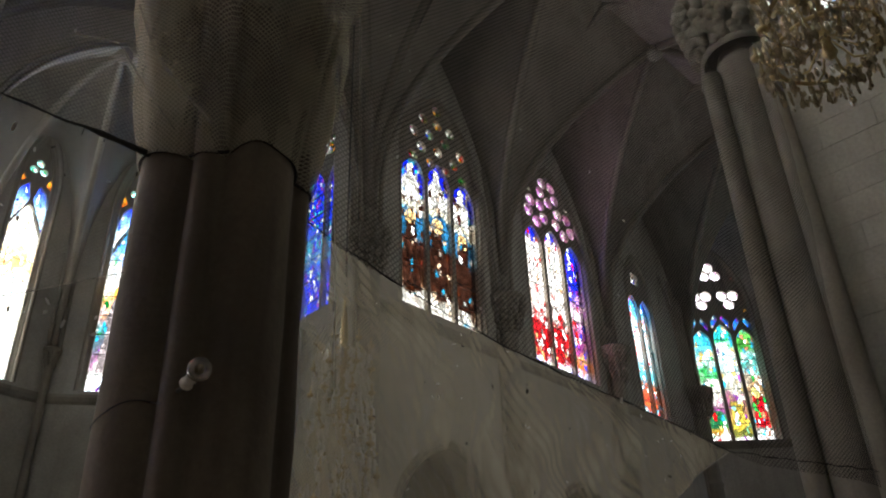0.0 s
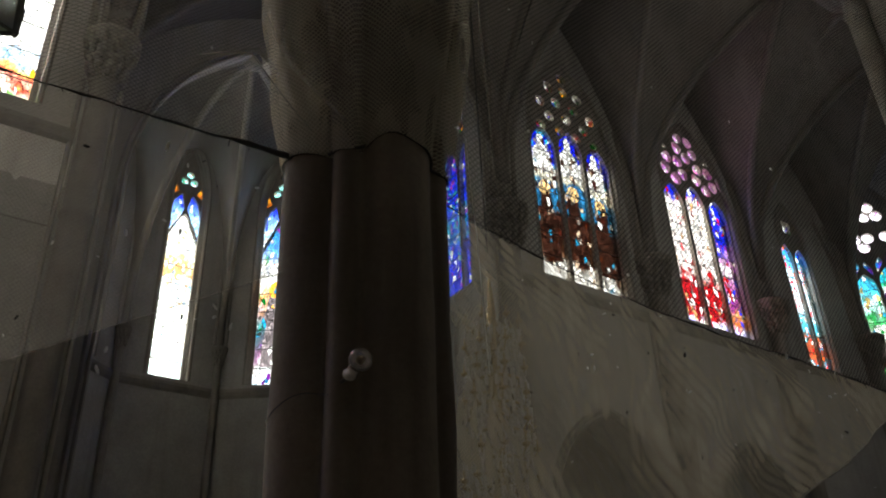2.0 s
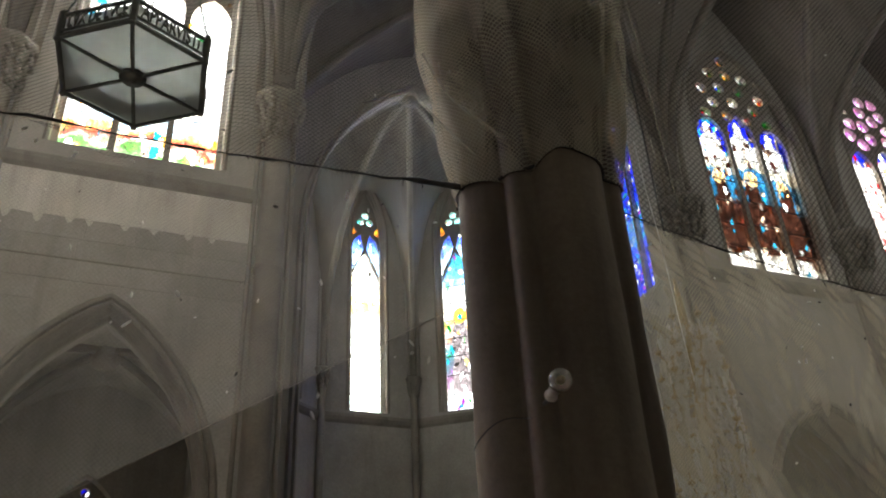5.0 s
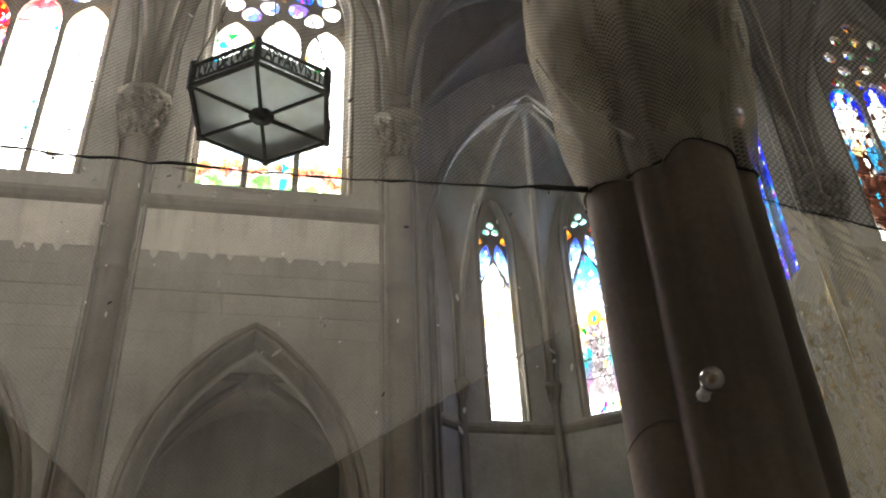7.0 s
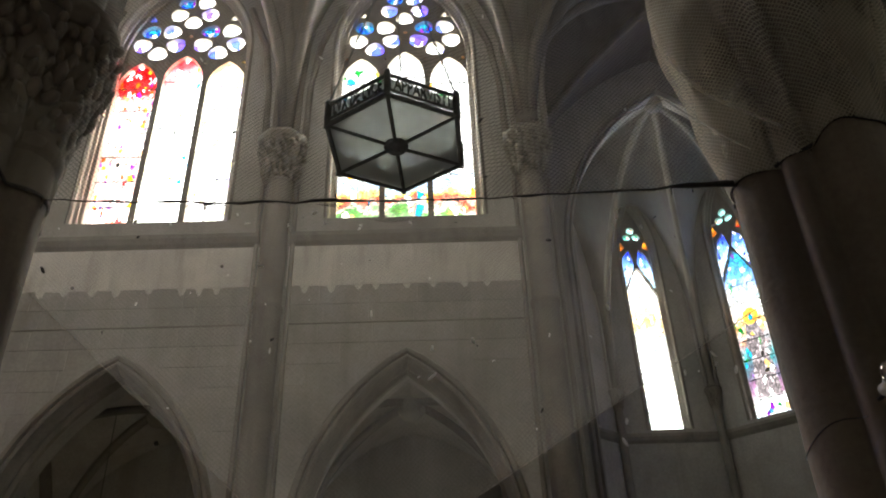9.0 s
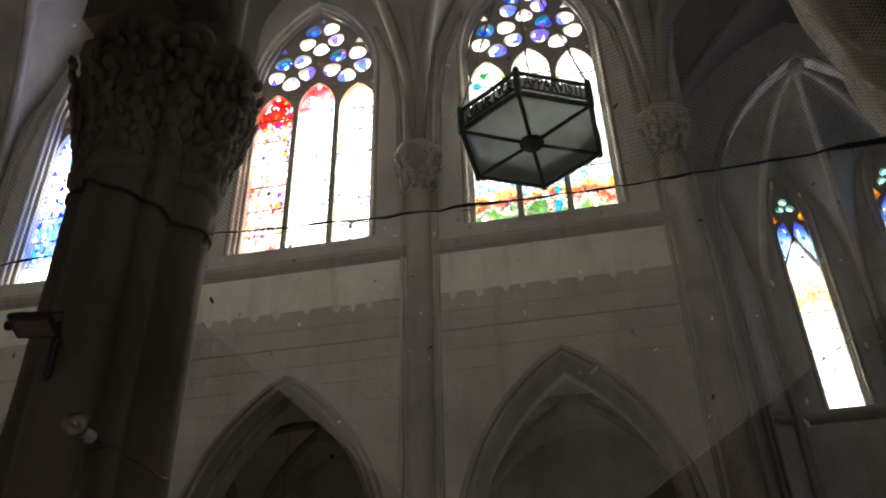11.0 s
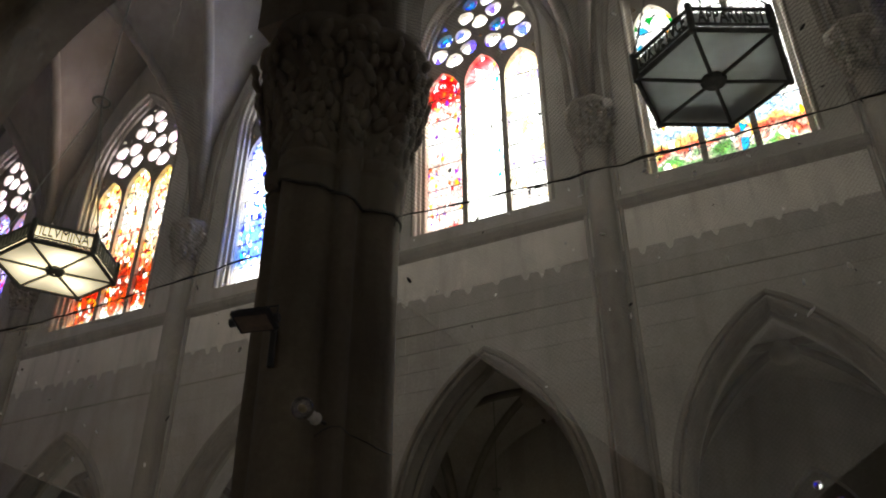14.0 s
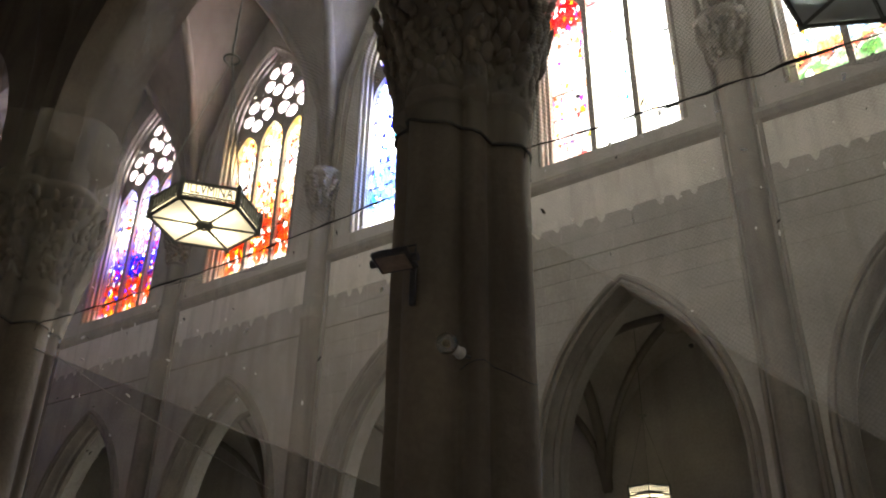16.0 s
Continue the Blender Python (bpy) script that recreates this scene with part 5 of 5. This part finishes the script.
net_fold([(-8.45, 4.82, 4.84), (-7.6, 4.82, 4.36), (-6.8, 4.82, 3.95), (-6.0, 4.82, 3.55), (-5.2, 4.82, 3.15)], 0.007, CLOTH, "pale fold hanging across the net")

# feathers and grime caught in the nets
for name, mat, count, sz, label in (("feathers", FEATHER, 170, 0.032, "small white feathers and down caught in the nets"), ("grime", ROPE, 80, 0.03, "dark droppings and leaf bits caught in the nets")):
    rng = random.Random(count)
    bm = bmesh.new()
    for k in range(count):
        x = rng.uniform(-9, 2) if k % 4 else rng.uniform(3.6, 9)
        z = rng.triangular(3.4, 5.6, 5.1) if k % 5 else rng.uniform(5.6, 8.5)
        if -4 < x < -2.9:
            continue
        m = Matrix.Translation((x, NEAR_Y - 0.05 + bulge(x, z), z)) @ Euler((rng.uniform(0, 3), rng.uniform(0, 3), rng.uniform(0, 3))).to_matrix().to_4x4() @ Matrix.Diagonal((rng.uniform(0.6, 1.3), rng.uniform(0.35, 0.6), 0.3, 1))
        bmesh.ops.create_icosphere(bm, subdivisions=1, radius=sz * rng.uniform(0.35, 1.0), matrix=m)
    tagged(part(name, bm, mat), label, "debris", kind="stuff")


# ---- lanterns ----
def glow(name, col, strength):
    m, nt, p = mat_new(name)
    n = node(nt, "ShaderNodeTexNoise", Scale=2.2, Detail=3.0)
    tc = nt.nodes.new("ShaderNodeTexCoord")
    nt.links.new(tc.outputs["Object"], n.inputs["Vector"])
    r = ramp(nt, [(0.3, tuple(c * 0.55 for c in col)), (0.7, col)], n.outputs[0])
    nt.links.new(r.outputs[0], p.inputs["Base Color"])
    p.inputs["Roughness"].default_value = 0.35
    if strength:
        nt.links.new(r.outputs[0], p.inputs["Emission Color"])
        p.inputs["Emission Strength"].default_value = strength
    else:
        p.inputs["Transmission Weight"].default_value = 0.24
    return m


FROST = glow("frosted_glass", (0.6, 0.67, 0.65), 0)
LIT = glow("lit_frosted_glass", (1.0, 0.86, 0.55), 1.0)
lnt = LIT.node_tree
ltc = lnt.nodes.new("ShaderNodeTexCoord")
spots = None
for spot in ((0.19, -0.16, 0.0), (-0.22, -0.05, 0.0), (0.05, 0.25, 0.0)):
    vm = lnt.nodes.new("ShaderNodeVectorMath")
    vm.operation = "DISTANCE"
    vm.inputs[1].default_value = spot
    lnt.links.new(ltc.outputs["Object"], vm.inputs[0])
    s = maths(lnt, "MULTIPLY", maths(lnt, "POWER", 2.718, maths(lnt, "MULTIPLY", vm.outputs["Value"], -10.0)), 6.0)
    spots = maths(lnt, "ADD", spots, s) if spots else maths(lnt, "ADD", s, 0.45)
lnt.links.new(spots, lnt.nodes["Principled BSDF"].inputs["Emission Strength"])


def text_mesh(words, height):
    cu = bpy.data.curves.new("letters", "FONT")
    cu.body, cu.size, cu.extrude, cu.align_x, cu.align_y = words, height, 0.006, "CENTER", "CENTER"
    cu.resolution_u = 3
    ob = bpy.data.objects.new("letters", cu)
    me = bpy.data.meshes.new_from_object(ob)
    bpy.data.objects.remove(ob)
    me.transform(Matrix.Rotation(radians(90), 4, "X"))
    return me


def lantern(m, R, pane, words, label, chain_top, cable_top, group="hanging lanterns", chains=True):
    """A six-sided hanging lantern: iron frame, lettered gallery, ribbed glass underside and three chains."""
    t = thing("hanging_lantern", m, label, "lantern", group)
    H = 0.36 * R
    P = [Vector((R * math.sin(radians(60 * k)), -R * math.cos(radians(60 * k)), 0)) for k in range(6)]
    up = Vector((0, 0, H))
    for k in range(6):
        p, q = P[k], P[(k + 1) % 6]
        d = (q - p).normalized()
        out = Vector((d.y, -d.x, 0))
        for z, r in ((0, 0.045), (H, 0.035), (0.1 * R, 0.022)):
            bm = bmesh.new()
            tube(bm, [p + Vector((0, 0, z)), q + Vector((0, 0, z))], r * R / 1.2, 6)
            part("rail", bm, LANTERN_IRON, t)
        bm = bmesh.new()
        box(bm, -0.042 * R, 0.042 * R, -0.042 * R, 0.042 * R, -0.05 * R, H + 0.04 * R, 0.008)
        lathe(bm, [(0.05 * R, H + 0.04 * R), (0.035 * R, H + 0.08 * R), (0.005, H + 0.1 * R)], n=8)
        ob = part("corner_post", bm, LANTERN_IRON, t)
        ob.matrix_local = pose(*p, 0, 0, 60 * k)
        bm = bmesh.new()
        tube(bm, [p, Vector((0, 0, -0.03 * R))], 0.032 * R / 1.2, 6)
        part("rib", bm, LANTERN_IRON, t)
        bm = bmesh.new()
        a, b = p * 0.985, q * 0.985
        vs = [bm.verts.new(v) for v in (a, b, Vector((0, 0, 0.0)))]
        vt = [bm.verts.new(v + Vector((0, 0, 0.015))) for v in (a, b, Vector((0, 0, 0.0)))]
        bm.faces.new(vs[::-1])
        bm.faces.new(vt)
        for i in range(3):
            bm.faces.new((vs[i], vs[(i + 1) % 3], vt[(i + 1) % 3], vt[i]))
        part("glass_panel", bm, pane, t, "frosted glass panel")
        bm = bmesh.new()
        mid = (p + q) / 2
        box(bm, -R * 0.46, R * 0.46, -0.005, 0.005, 0.1 * R, H - 0.02)
        g = part("gallery_glass", bm, pane, t, "frosted gallery strip")
        g.matrix_local = pose(*(mid * 0.96), 0, 0, math.degrees(math.atan2(d.y, d.x)))
        word = words[k % len(words)]
        if word:
            me = text_mesh(word, 0.3 * R)
            w = max(v.co.x for v in me.vertices) - min(v.co.x for v in me.vertices)
            me.transform(Matrix.Diagonal((0.8 * R / w, 1, 1, 1)))
            lt = link("lettering", me, LANTERN_IRON, t, "cut-out iron letters")
        else:
            bm = bmesh.new()
            for i in range(9):
                x = (-0.38 + 0.095 * i) * R
                box(bm, x - 0.022 * R, x + 0.022 * R, -0.01, 0.01, -0.1 * R, 0.1 * R)
            lt = part("lettering", bm, LANTERN_IRON, t, "iron bars of unreadable lettering")
        lt.matrix_local = pose(*(mid * 1.0 + Vector((0, 0, 0.23 * R))), 0, 0, math.degrees(math.atan2(d.y, d.x)))
    bm = bmesh.new()
    lathe(bm, [(0.01, -0.09 * R), (0.13 * R, -0.07 * R), (0.17 * R, -0.03 * R), (0.17 * R, 0.02 * R), (0.01, 0.03 * R)], n=12)
    part("hub", bm, LANTERN_IRON, t, smooth=True)
    if chains:
        for k in (1, 3, 5):
            bm = bmesh.new()
            a, b = P[k] + up, Vector((0, 0, chain_top))
            n = 46
            for i in range(n):
                c0, c1 = a.lerp(b, i / n), a.lerp(b, (i + 1.25) / n)
                tube(bm, [c0, (c0 + c1) / 2 + Vector((0.007 if i % 2 else 0, 0 if i % 2 else 0.007, 0)), c1], 0.007, 5)
            part("chain", bm, LANTERN_IRON, t)
        bm = bmesh.new()
        tube(bm, [Vector((0.09 * math.cos(i * 0.524), 0.09 * math.sin(i * 0.524), chain_top)) for i in range(12)], 0.014, 6, closed=True)
        part("chain_ring", bm, LANTERN_IRON, t)
        bm = bmesh.new()
        tube(bm, [(0, 0, chain_top - 0.05), (0, 0, cable_top)], 0.01, 6)
        part("suspension_cable", bm, LANTERN_IRON, t)
    return t


lantern(pose(-0.38, 4.85, 5.89, 0, 0, -4), 0.54, FROST, ["APPARVISTI", "", "", "", "", "LVX DE LVCE"], "unlit six-sided iron lantern with frosted glass and lettered gallery", 2.3, 4.96)
lantern(pose(-6.55, 4.85, 5.93, 0, 0, 22.5), 0.54, LIT, ["ILLVMINA", "", "", "", "", ""], "lit six-sided iron lantern with warm frosted glass and lettered gallery", 2.14, 4.9)
lantern(pose(-8.0, 20.0, 6.15, 0, 0, 20), 0.55, LIT, [""], "small lit six-sided lantern hanging in the far aisle", 2.0, 4.5)


# ---- fittings on the piers ----
GLASSY, gnt, gp = mat_new("clear_bulb_glass")
gp.inputs["Transmission Weight"].default_value, gp.inputs["Roughness"].default_value = 0.9, 0.03
gp.inputs["Base Color"].default_value = (0.75, 0.73, 0.7, 1)
CHROME = plain("bulb_silver", (0.65, 0.64, 0.61), 0.1, 0.95, var=0.1)


SOCKET = plain("dusty_ceramic", (0.55, 0.53, 0.48), 0.5, var=0.2)


def bulb_lamp(m, label, tilt):
    """A bare reflector bulb in a white ceramic socket on a short bracket."""
    t = thing("bulb_lamp", m, label, "lamp", "pier bulbs")
    bm = bmesh.new()
    lathe(bm, [(0.05, 0.02), (0.052, 0.03), (0.042, 0.045), (0.038, 0.1), (0.044, 0.11), (0.044, 0.13), (0.03, 0.14)], n=18)
    s = part("socket", bm, SOCKET, t, "dusty white ceramic socket", smooth=True)
    bm = bmesh.new()
    lathe(bm, [(0.03, 0.13), (0.034, 0.16), (0.065, 0.175), (0.083, 0.205), (0.088, 0.235)], n=20)
    b = part("reflector", bm, CHROME, t, "silvered reflector", smooth=True)
    bm = bmesh.new()
    lathe(bm, [(0.088, 0.235), (0.084, 0.27), (0.065, 0.3), (0.035, 0.317), (0.003, 0.322)], n=20)
    g = part("bulb_glass", bm, GLASSY, t, "clear domed glass", smooth=True)
    bm = bmesh.new()
    tube(bm, [(0, 0, 0.04), (0, 0, -0.02), (0, 0.02, -0.12)], 0.016, 8)
    part("bracket", bm, BLACK, t)
    bm = bmesh.new()
    lathe(bm, [(0.003, 0.22), (0.02, 0.225), (0.024, 0.25), (0.012, 0.27), (0.003, 0.275)], n=10)
    part("filament_cup", bm, BRASS, t, smooth=True)
    for o in t.children:
        o.matrix_local = tilt @ Matrix.Scale(0.8, 4)
    return t


def aim(d):
    return Vector(d).to_track_quat("Z", "Y").to_matrix().to_4x4()


bulb_lamp(pose(2.24, 4.21, 3.535), "bare silvered reflector bulb in a white socket on the pier", aim((-0.035, -0.28, 0.045)))
bulb_lamp(pose(-3.09, 4.32, 3.66), "bare silvered reflector bulb in a white socket below a floodlight", aim((0.015, -0.26, 0.01)))
for (px, py, s), z, a0, a1 in ((PIERS[0], 3.5, -140, -200), (PIERS[1], 3.62, -58, 10)):
    bm = bmesh.new()
    pts = []
    for i in range(13):
        a = radians(a0 + (a1 - a0) * i / 12)
        r = pier_radius(a) * s + 0.008
        pts.append((px + r * math.cos(a), py + r * math.sin(a), z + 0.05 * math.sin(i * 0.5)))
    tube(bm, pts, 0.004, 5)
    tagged(part("lamp_cable", bm, BLACK), "thin black cable clipped round the pier", "cable", "lamp cables")

t = thing("floodlight", pose(-3.38, 3.95, 4.25, 0, 0, 12), "black flat floodlight tilted down on a bracket fixed to the pier", "floodlight")
bm = bmesh.new()
box(bm, -0.135, 0.135, -0.1, 0.1, -0.022, 0.022, 0.012)
body = part("housing", bm, BLACK, t)
for i in range(7):
    bm = bmesh.new()
    box(bm, -0.1 + i * 0.033, -0.094 + i * 0.033, -0.08, 0.08, 0.018, 0.032)
    part("cooling_fin", bm, BLACK, body)
body.matrix_local = pose(0, 0, 0, -14)
bm = bmesh.new()
box(bm, -0.105, 0.105, -0.07, 0.07, -0.028, -0.02)
lens = part("lens", bm, plain("led_lens", (0.17, 0.12, 0.08), 0.35), t, "dull yellowish lens")
lens.matrix_local = pose(0, 0, 0, -14)
bm = bmesh.new()
tube(bm, [(-0.145, 0, 0), (-0.145, 0.02, 0.1), (0.145, 0.02, 0.1), (0.145, 0, 0)], 0.007, 6)
part("yoke", bm, BLACK, t)
bm = bmesh.new()
tube(bm, [(0.0, 0.02, 0.1), (0.0, 0.31, 0.06)], 0.014, 6)
part("arm", bm, BLACK, t)
bm = bmesh.new()
box(bm, -0.025, 0.02, 0.29, 0.325, -0.19, 0.1, 0.005)
part("bracket", bm, BLACK, t)
for x in (-0.15, 0.15):
    bm = bmesh.new()
    tube(bm, [(x - 0.018, 0, 0), (x + 0.018, 0, 0)], 0.03, 12)
    part("knuckle", bm, BLACK, t)


# ---- chandeliers ----
CRYSTAL, cnt, cp = mat_new("cut_crystal")
cp.inputs["Transmission Weight"].default_value, cp.inputs["Roughness"].default_value, cp.inputs["IOR"].default_value = 0.35, 0.08, 1.6
cp.inputs["Base Color"].default_value = (0.92, 0.9, 0.84, 1)


SMOKY, snt, sp = mat_new("smoky_crystal")
sp.inputs["Transmission Weight"].default_value, sp.inputs["Roughness"].default_value = 0.6, 0.12
sp.inputs["Base Color"].default_value = (0.5, 0.42, 0.28, 1)


def chandelier(m, R, H, tiers, seed, label, glass):
    """A gilded chandelier with ringed tiers of curling arms and hanging crystal drops."""
    t = thing("chandelier", m, label, "chandelier", "crystal chandeliers")
    rng = random.Random(seed)
    bm = bmesh.new()
    lathe(bm, [(0.02, 0), (0.09, 0.1), (0.05, 0.25), (0.1, 0.45), (0.06, H * 0.4), (0.11, H * 0.5), (0.05, H * 0.7), (0.08, H * 0.85), (0.02, H)], n=12)
    part("stem", bm, BRASS, t, smooth=True)
    bm = bmesh.new()
    tube(bm, [(0, 0, H), (0, 0, 25.3 - m.translation.z)], 0.02, 6)
    part("suspension_cable", bm, IRON, t)
    drops = bmesh.new()
    for k in range(tiers):
        u = k / max(1, tiers - 1)
        r, z = R * (1 - 0.3 * u), 0.1 * H + 0.68 * H * u
        bm = bmesh.new()
        tube(bm, [(r * 0.8 * math.cos(i * 0.2618), r * 0.8 * math.sin(i * 0.2618), z) for i in range(24)], 0.025, 6, closed=True)
        part("ring", bm, BRASS, t, smooth=True)
        arms = 10 if u < 0.5 else 7
        for a in range(arms):
            an = 2 * math.pi * a / arms + u
            ca, sa = math.cos(an), math.sin(an)
            bm = bmesh.new()
            tube(bm, [(0.08 * ca, 0.08 * sa, z + 0.12), (r * 0.4 * ca, r * 0.4 * sa, z - 0.1), (r * 0.8 * ca, r * 0.8 * sa, z - 0.02), (r * ca, r * sa, z + 0.14), (r * 0.93 * ca, r * 0.93 * sa, z + 0.22)], 0.013, 6)
            lathe(bm, [(0.01, z + 0.14), (0.06, z + 0.16), (0.07, z + 0.2), (0.02, z + 0.21), (0.018, z + 0.32), (0.004, z + 0.36)], r * ca, r * sa, 8)
            part("arm", bm, BRASS, t, smooth=True)
            for q in range(3):
                aa = an + (q - 1) * 2 * math.pi / arms / 3
                box(drops, r * math.cos(aa) - 0.035, r * math.cos(aa) + 0.035, r * math.sin(aa) - 0.012, r * math.sin(aa) + 0.012, z - 0.22, z - 0.02, 0.008)
            for q in range(34):
                rr = r * rng.uniform(0.45, 1.05)
                aa = an + rng.uniform(-0.3, 0.3)
                zz = z - rng.uniform(0.02, 0.42) + 0.1
                s = rng.uniform(0.025, 0.055)
                bmesh.ops.create_icosphere(drops, subdivisions=1, radius=s, matrix=Matrix.Translation((rr * math.cos(aa), rr * math.sin(aa), zz)) @ Euler((rng.uniform(-0.3, 0.3), 0, rng.uniform(0, 3))).to_matrix().to_4x4() @ Matrix.Diagonal((0.8, 0.35, 1.5, 1)))
    ob = part("crystal_drops", drops, glass, t, "cut crystal drops")
    ob["kind"] = "stuff"
    return t


chandelier(pose(8.56, 10.65, 3.6), 0.68, 5.4, 9, 2, "tall crystal chandelier hanging in the crossing behind the net", CRYSTAL)
chandelier(pose(8.3, 1.75, 8.35), 0.75, 1.9, 3, 8, "gilded crystal chandelier with curling arms, under the transept vault", SMOKY)
